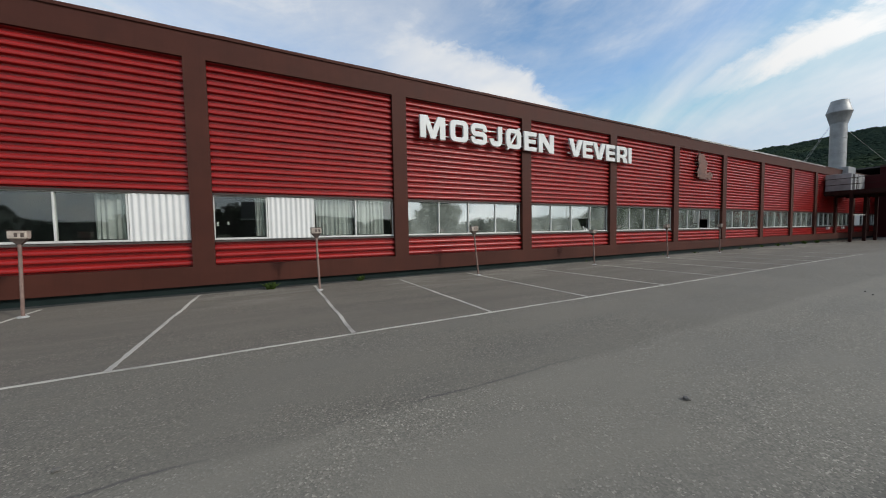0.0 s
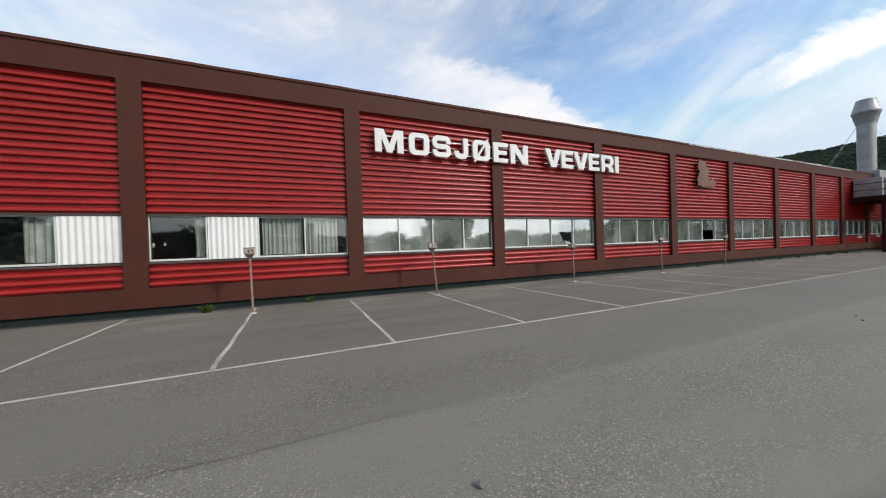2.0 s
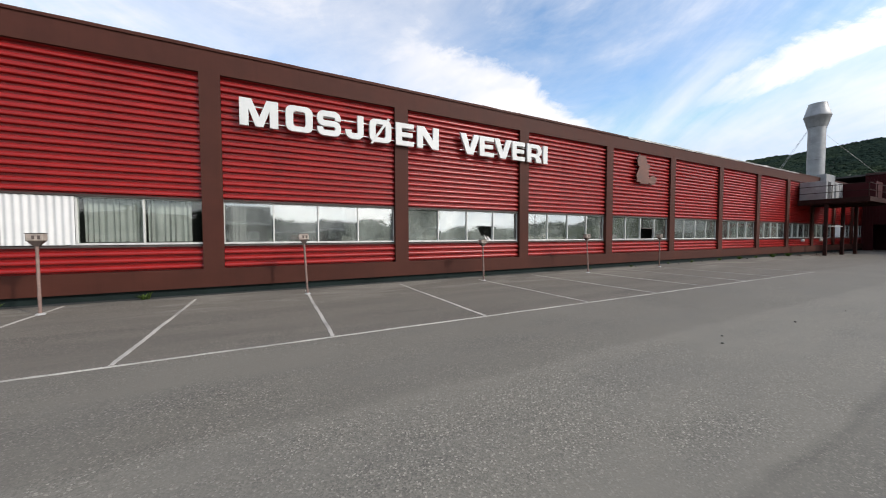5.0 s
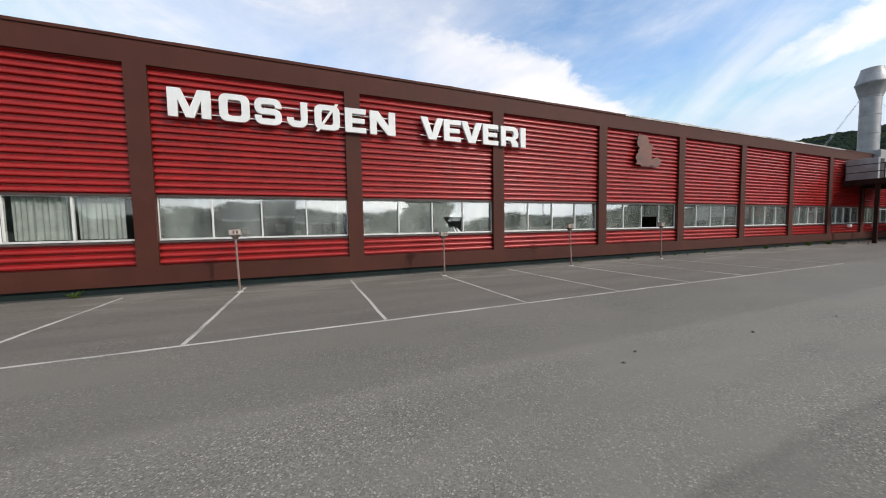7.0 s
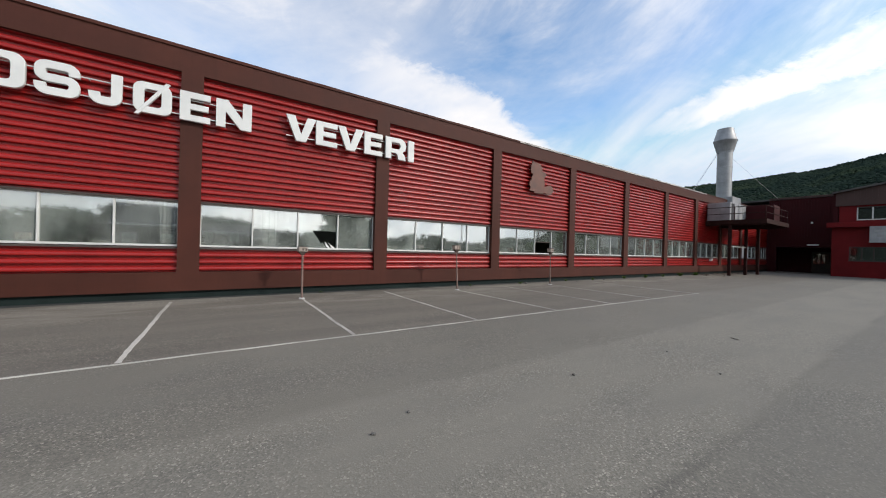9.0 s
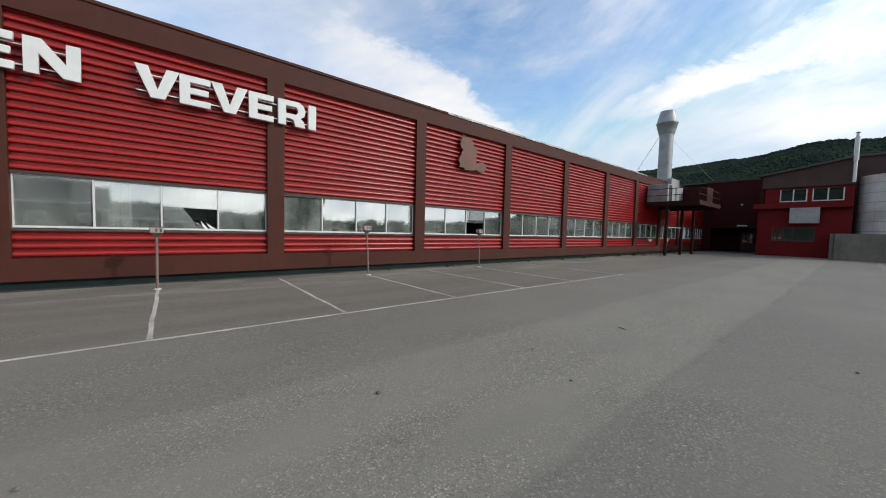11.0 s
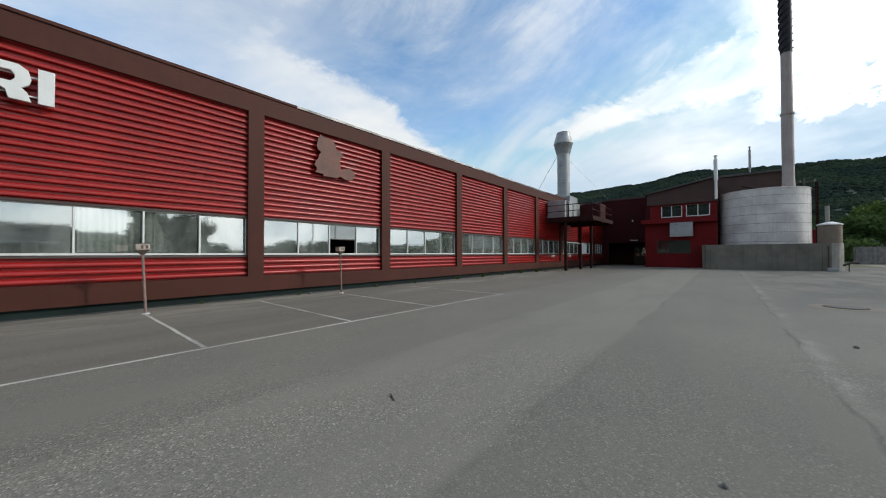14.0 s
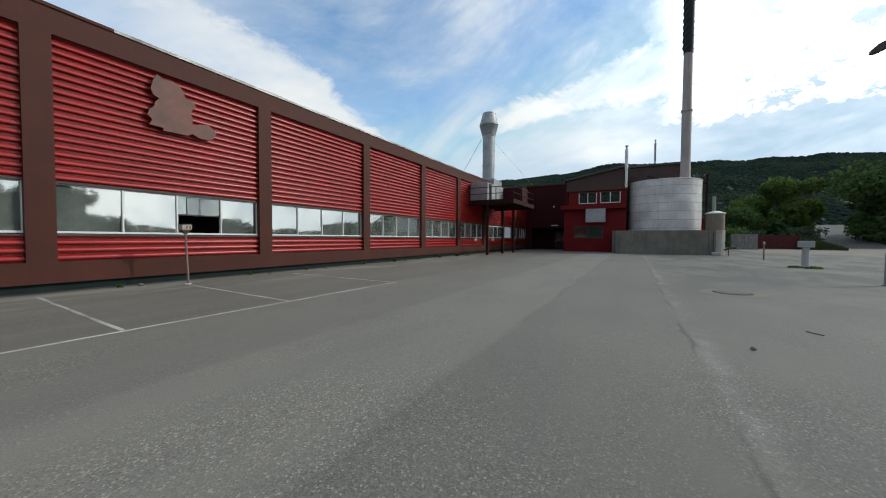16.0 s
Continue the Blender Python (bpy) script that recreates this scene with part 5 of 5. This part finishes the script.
part("base_sleeve", bm, POLE_STEEL, street_lamp, smooth=True)
bm = bmesh.new()
tube(bm, (0, 0, 1.5), (0, 0, 6.28), 0.05, 12, 0.038)
part("pole", bm, POLE_STEEL, street_lamp, smooth=True)
bm = bmesh.new()
tube(bm, (0, 0, 6.22), (-0.02, 0.10, 6.36), 0.03, 8)
tube(bm, (-0.02, 0.09, 6.355), (-0.03, 0.20, 6.30), 0.03, 8)
part("arm", bm, POLE_STEEL, street_lamp)
bm = bmesh.new()
rings_ = []
for yy, hw, z0, z1 in ((0.14, 0.06, 6.22, 6.36), (0.22, 0.11, 6.15, 6.36), (0.40, 0.13, 6.08, 6.27), (0.52, 0.07, 6.07, 6.14)):
    rings_.append([bm.verts.new((sx * hw - 0.03, yy, z)) for sx, z in ((-1, z0), (1, z0), (0.7, z1), (-0.7, z1))])
for r0, r1 in zip(rings_, rings_[1:]):
    for k in range(4):
        bm.faces.new((r0[k], r0[(k + 1) % 4], r1[(k + 1) % 4], r1[k]))
bm.faces.new(rings_[0][::-1])
bm.faces.new(rings_[-1])
part("lamp_head", bm, DARK_FRAME, street_lamp, "dark tapered lamp head")

cover = thing("manhole_cover", "round cast iron manhole cover set in the asphalt", "manhole cover", (27.35, -12.72, 0))
bm = bmesh.new()
lathe(bm, [(0.60, 0.001), (0.57, 0.007), (0.37, 0.008)], sides=28)
part("concrete_collar", bm, GRAVEL, cover, "pale worn collar round the cover")
bm = bmesh.new()
lathe(bm, [(0.36, 0.0), (0.36, 0.013), (0.33, 0.014)], sides=28)
part("rim", bm, FOUNDATION, cover)
bm = bmesh.new()
lathe(bm, [(0.31, 0.002), (0.31, 0.020), (0.26, 0.018), (0.25, 0.022), (0.05, 0.022)], sides=28)
part("lid", bm, IRON, cover)

bm = bmesh.new()
pts = [(59.5, -21.0), (70, -21.2), (80, -31), (100, -41), (160, -58), (160, -70), (100, -49), (84, -46), (66, -46), (45, -33)]
lowv = [bm.verts.new((x, y, -0.03)) for x, y in pts]
topv = [bm.verts.new((x, y, -0.008)) for x, y in pts]
bm.faces.new(topv)
for i in range(len(pts)):
    bm.faces.new((topv[i], topv[(i + 1) % len(pts)], lowv[(i + 1) % len(pts)], lowv[i]))
tagged(make("gravel_road", bm, GRAVEL), "pale gravel road leading away between trees", "road", kind="structure")

# the road climbs on a low embankment where it leaves the yard
bm = bmesh.new()
along = Vector((58, -19, 0)).normalized()
across = Vector((-along.y, along.x, 0))
prev = None
for i in range(25):
    u = i / 24
    mid = Vector((92, -39.5, 0)) + along * 62 * u + across * 1.2 * math.sin(u * 3.0)
    z = 0.004 + 5.4 * u ** 1.25
    row = [bm.verts.new(mid + across * d + Vector((0, 0, zz))) for d, zz in ((6.5 + 2 * u, -0.1), (4.2, z - 0.05), (1.6, z), (-1.6, z), (-4.2, z - 0.05), (-6.5 - 2 * u, -0.1))]
    if prev:
        for k in range(5):
            bm.faces.new((prev[k], row[k], row[k + 1], prev[k + 1]))
    prev = row
tagged(make("gravel_ramp", bm, TRACK), "gravel road climbing away between the trees, darkened for shade", "road", kind="structure")


# grassy bank running on from the red fence
bm = bmesh.new()
prev = None
for i in range(41):
    u = i / 40
    y = -29.35 - 3.7 * u
    top = 1.55 * (1 - u) ** 0.8 + 0.10
    row = []
    for k in range(9):
        v = k / 8
        lift = math.sin(math.pi * v) ** 0.8 * top
        row.append(bm.verts.new((76.6 + 4.0 * v - 0.8 * u, y + 0.2 * noise.noise((k, i * 0.3, 0)), lift * (1 + 0.25 * noise.noise((i * 0.35, k * 0.6, 2))) - 0.015)))
    if prev:
        for k in range(8):
            bm.faces.new((prev[k], row[k], row[k + 1], prev[k + 1]))
    prev = row
rnd = random.Random(77)
for _ in range(2600):
    u, v = rnd.random(), rnd.uniform(0.02, 0.75)
    top = 1.55 * (1 - u) ** 0.8 + 0.10
    p0 = Vector((76.6 + 4.0 * v - 0.8 * u, -29.35 - 3.7 * u, math.sin(math.pi * v) ** 0.8 * top * 0.85))
    tip = p0 + Vector((rnd.gauss(0, 0.10), rnd.gauss(0, 0.10), rnd.uniform(0.15, 0.40)))
    w_ = rnd.uniform(0.02, 0.05)
    q = [bm.verts.new(p0 + Vector((0, -w_, 0))), bm.verts.new(p0 + Vector((0, w_, 0))), bm.verts.new(tip)]
    bm.faces.new(q)
tagged(make("grass_bank", bm, BANK), "low bank of rough dry grass beside the fence", "grass", kind="stuff")

up_pole = thing("utility_pole", "slim dark wooden utility pole behind the oil tank", "utility pole", (80.0, -18.8, 0))
bm = bmesh.new()
tube(bm, (0, 0, -0.1), (0, 0, 11.0), 0.14, 10, 0.10)
part("pole", bm, BARK, up_pole, smooth=True)
part_box("crossarm", (-0.06, 0.06, -1.1, 1.1, 10.45, 10.58), BARK, up_pole)
for y in (-0.95, 0.95, 0.35):
    bm = bmesh.new()
    lathe(bm, [(0.05, 10.58), (0.08, 10.64), (0.04, 10.76)], (0, y), 8)
    part("insulator", bm, SIGN_GREY, up_pole)


# loose stones and a scrap on the asphalt
def stone_mesh(r, seed):
    bm = bmesh.new()
    bmesh.ops.create_icosphere(bm, subdivisions=1, radius=r)
    for v in bm.verts:
        v.co *= 1 + 0.35 * noise.noise(v.co * 9 / max(r, 0.01) * 0.1 + Vector((seed, 0, 0)))
        v.co.z = v.co.z * 0.55 + r * 0.45
    me = bpy.data.meshes.new("stone")
    bm.to_mesh(me)
    bm.free()
    me.materials.append(STONE)
    return me


STONES = [stone_mesh(0.028, s * 7.3) for s in range(4)]
for i, (x, y, k) in enumerate(((13.62, -7.98, 0.95), (11.62, -7.80, 0.8), (3.82, -8.37, 1.15), (-0.2, -7.0, 0.9), (22.4, -11.92, 1.3), (17.85, -10.58, 0.8), (15.19, -8.84, 0.6), (11.23, -7.97, 0.8), (15.63, -8.09, 0.6))):
    ob = tagged(new("stone", STONES[i % 4]), "small grey loose stone lying on the asphalt", "stone", group="loose stones")
    ob.matrix_basis = pose(x, y, 0, 0, 0, i * 47) @ Matrix.Diagonal((k, k * 0.8, k, 1))


# dry twigs
for i, (x, y, ln, rot) in enumerate(((23.62, -12.80, 0.20, 35), (17.52, -8.33, 0.15, 62))):
    bm = bmesh.new()
    pts = [Vector((ln * (k / 5 - 0.5), 0.025 * ln * math.sin(k * 0.9 + i), 0.008)) for k in range(6)]
    for a, b in zip(pts, pts[1:]):
        tube(bm, a, b, 0.0055, 5)
    tube(bm, pts[2], pts[2] + Vector((0.2 * ln, 0.10 * ln, 0.002)), 0.004, 5)
    ob = tagged(make("twig", bm, BARK), "dry dark twig lying on the asphalt", "twig", group="twigs on the yard")
    ob.matrix_basis = pose(x, y, 0, 0, 0, rot)


# weeds at the foot of the wall
def weed(x, y, size, n, seed):
    rnd = random.Random(seed)
    bm = bmesh.new()
    for _ in range(n):
        a, tilt = rnd.uniform(0, 6.28), rnd.uniform(0.1, 1.0)
        ln, wd = size * rnd.uniform(0.5, 1.1), size * rnd.uniform(0.06, 0.16)
        d = Vector((math.cos(a) * tilt, math.sin(a) * tilt, 1)).normalized()
        s = d.cross(Vector((0, 0, 1))).normalized()
        r0 = Vector((rnd.uniform(-1, 1), rnd.uniform(-0.5, 0.5), 0)) * size * 0.35
        p0, p1, p2 = r0, r0 + d * ln * 0.55, r0 + d * ln + Vector((d.x, d.y, -0.35)) * ln * 0.25
        q = [bm.verts.new(v) for v in (p0 - s * wd * 0.3, p0 + s * wd * 0.3, p1 + s * wd, p2, p1 - s * wd)]
        bm.faces.new(q)
    ob = tagged(make("weed", bm, WEED), "small green weed growing at the wall foot", "plant", group="weeds along the wall")
    ob.location = (x, y, 0)


for i, (x, y, s, n) in enumerate(((1.15, -0.30, 0.24, 46), (3.45, -0.10, 0.20, 22), (20.9, -0.35, 0.14, 20), (24.1, -0.2, 0.14, 16), (26.2, -0.25, 0.16, 20), (29.3, -0.2, 0.2, 26), (31.5, -0.3, 0.22, 30),
                                  (33.8, -0.25, 0.2, 24), (36.0, -0.35, 0.3, 40), (38.3, -0.4, 0.3, 36), (12.9, -0.1, 0.09, 12), (18.4, -0.15, 0.10, 12))):
    weed(x, y, s, n, i)
for i, (x, y, s) in enumerate(((18.25, -0.40, 0.6), (21.3, -0.30, 1.1), (24.6, -0.45, 0.7), (27.1, -0.32, 1.1), (29.4, -0.30, 0.9), (32.4, -0.35, 1.2), (35.5, -0.34, 1.2))):
    ob = tagged(new("stone", STONES[i % 4]), "small grey loose stone by the wall foot", "stone", group="loose stones")
    ob.matrix_basis = pose(x, y, 0, 0, 0, i * 70) @ Matrix.Diagonal((2.5 * s, 2 * s, 2.2 * s, 1))


# ---- houses across the yard, mirrored in the windows ----
def far_house(at, long, deep, eave, ridge_z, label):
    """A plain timber house: walls, two roof slopes, gable ends and dark windows."""
    ob = thing("house", label, "house", at, "houses across the yard")
    part_box("wall", (-long / 2, long / 2, -deep / 2, deep / 2, -0.05, eave), HOUSE_WOOD, ob)
    for sgn in (-1, 1):
        bm = bmesh.new()
        line = [(sgn * (deep / 2 + 0.4), eave - 0.18), (0, ridge_z), (0, ridge_z + 0.12), (sgn * (deep / 2 + 0.4), eave - 0.05)]
        extrude_profile(bm, line, -long / 2 - 0.4, long / 2 + 0.4)
        part("roof", bm, ROOF, ob)
    for sgn in (-1, 1):
        bm = bmesh.new()
        tri = [(-deep / 2, eave), (deep / 2, eave), (0, ridge_z)]
        f = [bm.verts.new((sgn * long / 2, y, z)) for y, z in tri]
        g = [bm.verts.new((sgn * (long / 2 - 0.15), y, z)) for y, z in tri]
        bm.faces.new(f)
        bm.faces.new(g[::-1])
        for k in range(3):
            bm.faces.new((f[k], f[(k + 1) % 3], g[(k + 1) % 3], g[k]))
        part("gable", bm, HOUSE_WOOD, ob)
    part_box("fascia_board", (-long / 2 - 0.4, long / 2 + 0.4, deep / 2 + 0.38, deep / 2 + 0.43, eave - 0.22, eave - 0.02), WHITE_SHEET, ob)
    n = max(2, int(long / 2.6))
    for k in range(n):
        x = -long / 2 + long * (k + 0.5) / n
        win = part_box("window", (x - 0.6, x + 0.6, deep / 2 + 0.002, deep / 2 + 0.05, 0.95, 2.05), WHITE_SHEET, ob)
        part_box("pane", (x - 0.52, x + 0.52, deep / 2 + 0.051, deep / 2 + 0.056, 1.03, 1.97), GLASS, win)
    return ob


far_house((3.6, -50.0, 0), 7.5, 7.0, 3.3, 5.9, "dark timber house with a grey gable roof across the yard")
far_house((12.8, -51.0, 0), 9.0, 5.0, 2.4, 3.5, "low dark timber outbuilding with a grey roof across the yard")


# ---- hills and woods ----
def ridge(az):
    """Height of the skyline in degrees, by direction clockwise from +y."""
    keys = ((-180, 3.2), (-172, 2.8), (-165, 2.0), (-159, 1.9), (-156.5, 2.2), (-154, 4.7), (-151, 6.6), (-144, 9.0), (-120, 10), (-60, 7), (0, 6), (45, 6.8), (60, 8.3), (72, 9.4), (80, 9.9), (87, 10.95), (93, 10.45), (98, 10.15), (103, 9.7), (108, 9.5), (114, 8.8), (122, 5.5), (131, 2.2), (140, 1.6), (150, 1.1), (158, 1.2), (166, 2.0), (173, 2.6), (180, 3.2))
    for (a, ea), (b, eb) in zip(keys, keys[1:]):
        if a <= az <= b:
            u = (az - a) / (b - a)
            return ea + (eb - ea) * u * u * (3 - 2 * u)
    return 8.0


HILL_X, HILL_Y, R0, R1 = 15.0, -10.0, 190.0, 760.0


def hill_point(az, u):
    """A point of the slope: u 0 at its foot, 1 at the crest."""
    r = R0 + (R1 - R0) * u
    crest = math.tan(radians(ridge(az))) * R1
    h = crest * (u ** 1.25) * (1 + 0.10 * noise.noise((az * 0.06, u * 3.0, 0)) * (1 - u) * 2)
    h += 5.0 * noise.noise((az * 0.35, u * 8, 4.0)) * min(1, u * 3) * (1.4 - u)
    a = radians(az)
    return Vector((HILL_X + r * math.sin(a), HILL_Y + r * math.cos(a), h - 1.5))


bm = bmesh.new()
grid = [[bm.verts.new(hill_point(-180 + i * 1.5, k / 14)) for k in range(15)] for i in range(240)]
for i in range(240):
    a, b = grid[i], grid[(i + 1) % 240]
    for k in range(14):
        bm.faces.new((a[k], a[k + 1], b[k + 1], b[k]))
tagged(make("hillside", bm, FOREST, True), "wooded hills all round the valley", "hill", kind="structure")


def spruce_wood():
    """Thousands of small conifers and round crowns on the slopes, joined."""
    rnd = random.Random(5)
    verts, faces = [], []

    def cone(p, h, r):
        n = len(verts)
        turn = rnd.uniform(0, 6.28)
        for lvl, (rr, zz) in enumerate(((0.85, 0.05), (1.0, 0.42), (0.62, 0.80))):
            for i in range(6):
                a = turn + i * 1.0472 + lvl * 0.5
                k = rr * r * rnd.uniform(0.75, 1.2)
                verts.append((p.x + k * math.cos(a), p.y + k * math.sin(a), p.z + zz * h * rnd.uniform(0.9, 1.1)))
        verts.append((p.x, p.y, p.z + h))
        for i in range(6):
            j = (i + 1) % 6
            faces.append((n + i, n + j, n + 6 + j, n + 6 + i))
            faces.append((n + 6 + i, n + 6 + j, n + 12 + j, n + 12 + i))
            faces.append((n + 12 + i, n + 12 + j, n + 18))

    for _ in range(42000):
        az = rnd.uniform(56, 128)
        u = 1 - 0.93 * rnd.random() ** 1.4
        p = hill_point(az, u)
        h = rnd.uniform(1.8, 4.4) * (0.5 + 0.5 * u)
        cone(p, h * 0.8, h * rnd.uniform(0.6, 0.95))
    for _ in range(2600):
        az = rnd.uniform(56, 128)
        p = hill_point(az, rnd.uniform(0.975, 1.0))
        h = rnd.uniform(2.5, 5.5)
        cone(p, h, h * rnd.uniform(0.5, 0.8))
    for _ in range(2500):
        az = rnd.uniform(128, 215)
        p = hill_point((az + 180) % 360 - 180, rnd.uniform(0.02, 1.0))
        h = rnd.uniform(2.0, 4.5)
        cone(p, h, h * 0.5)
    me = bpy.data.meshes.new("forest")
    me.from_pydata(verts, [], faces)
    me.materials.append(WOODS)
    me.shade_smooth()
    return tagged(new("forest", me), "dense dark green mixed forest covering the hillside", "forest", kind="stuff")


spruce_wood()


def leafy_tree(at, height, spread, mat, seed, leaves=5200, label="leafy green tree at the edge of the yard", leaf=0.30, low=0.15):
    rnd = random.Random(seed)
    ob = thing("tree", label, "tree", at, "trees beyond the yard")
    bm = bmesh.new()
    tube(bm, (0, 0, -0.2), (0.1, 0.05, height * 0.45), 0.035 * height, 9, 0.02 * height)
    clumps = []
    for i in range(11):
        a = i * 2.4 + rnd.uniform(-0.4, 0.4)
        z0 = height * rnd.uniform(0.16, 0.42)
        tip = Vector((math.cos(a) * spread * rnd.uniform(0.45, 0.85), math.sin(a) * spread * rnd.uniform(0.45, 0.85), height * rnd.uniform(0.38, 0.86)))
        tube(bm, (0.05, 0.03, z0), tip, 0.014 * height, 6, 0.004 * height)
        clumps.append((tip, spread * rnd.uniform(0.30, 0.48)))
    part("trunk", bm, BARK, ob)
    clumps.append((Vector((0, 0, height * 0.82)), spread * 0.42))
    for _ in range(12):
        a, rr = rnd.uniform(0, 6.28), rnd.uniform(0.3, 0.95) * spread
        clumps.append((Vector((math.cos(a) * rr, math.sin(a) * rr, height * rnd.uniform(0.14, 0.62))), spread * rnd.uniform(0.24, 0.40)))
    verts, faces = [], []
    for _ in range(leaves):
        c, r = clumps[rnd.randrange(len(clumps))]
        d = Vector((rnd.gauss(0, 1), rnd.gauss(0, 1), rnd.gauss(0, 0.8)))
        d.normalize()
        p = c + d * r * rnd.uniform(0.55, 1.1)
        if p.z < low or p.z > height:
            continue
        s = leaf * rnd.uniform(0.5, 1.2)
        u = Vector((rnd.gauss(0, 1), rnd.gauss(0, 1), rnd.gauss(0, 1))).normalized()
        v = u.cross(d).normalized()
        n = len(verts)
        verts += [tuple(p - u * s), tuple(p + v * s * 0.5), tuple(p + u * s), tuple(p - v * s * 0.5)]
        faces.append((n, n + 1, n + 2, n + 3))
    me = bpy.data.meshes.new("crown")
    me.from_pydata(verts, [], faces)
    me.materials.append(mat)
    cr = new("crown", me)
    cr.parent = ob
    return ob


leafy_tree((112, -38.2, 0), 14.0, 4.6, LEAF_PALE, 1, 12000, leaf=0.42)
leafy_tree((116, -33.4, 0), 11.6, 3.8, LEAF_PALE, 2, 6000, "pale yellow-green tree beyond the yard", 0.40)
leafy_tree((104, -29.0, 0), 7.5, 4.0, LEAF, 3, 4500, leaf=0.36)
leafy_tree((106, -50.7, 0), 16.0, 8.0, LEAF, 4, 17000, "broad dark leafy tree beside the gravel road", 0.48, 1.4)
leafy_tree((122, -62.0, 0), 17.0, 8.0, LEAF, 5, 9000, leaf=0.5)
leafy_tree((125, -24.0, 0), 11.0, 5.0, LEAF, 8, 5000, leaf=0.45)
leafy_tree((90, -27.0, 0), 3.0, 2.6, SPRUCE, 9, 2600, "low green bush behind the red fence", 0.26)
leafy_tree((92, -33.5, 0), 3.2, 3.0, SPRUCE, 10, 2600, "low green bush behind the red fence", 0.26)
leafy_tree((84, -23.5, 0), 3.0, 2.4, LEAF, 12, 2400, "low green bush behind the grey gate", 0.26)
for i, (x, y, h, s) in enumerate(((2, -72, 4.2, 3.5), (16, -84, 4.6, 4), (30, -78, 3.8, 4), (44, -86, 5, 5), (58, -76, 4.4, 4), (-14, -80, 5.5, 5), (70, -80, 5, 5), (36, -94, 6, 5), (-4.5, -53, 5.0, 3.4), (-9.5, -56, 5.4, 3.6), (-14.5, -60, 4.4, 3.2), (0.0, -58, 6.2, 3.4), (24.8, -37.5, 6.6, 2.5), (28.2, -38.5, 7.2, 2.5))):
    leafy_tree((x, y, 0), h, s, SPRUCE, 20 + i, 2200, "leafy green tree across the yard", 0.5)

# a belt of woods at the hill's foot
for i in (0, 1, 2, 3, 4, 5, 6, 9, 10, 11, 12, 13, 14, 15):
    az = 94 + i * 2.1
    r = 118 + 22 * math.sin(i * 2.3)
    leafy_tree((HILL_X + r * math.sin(radians(az)), HILL_Y + r * math.cos(radians(az)), 0), 4.6 + 1.2 * math.sin(i * 1.7), 4.6, LEAF, 40 + i, 3000, "dark leafy tree at the foot of the hill", 0.55)
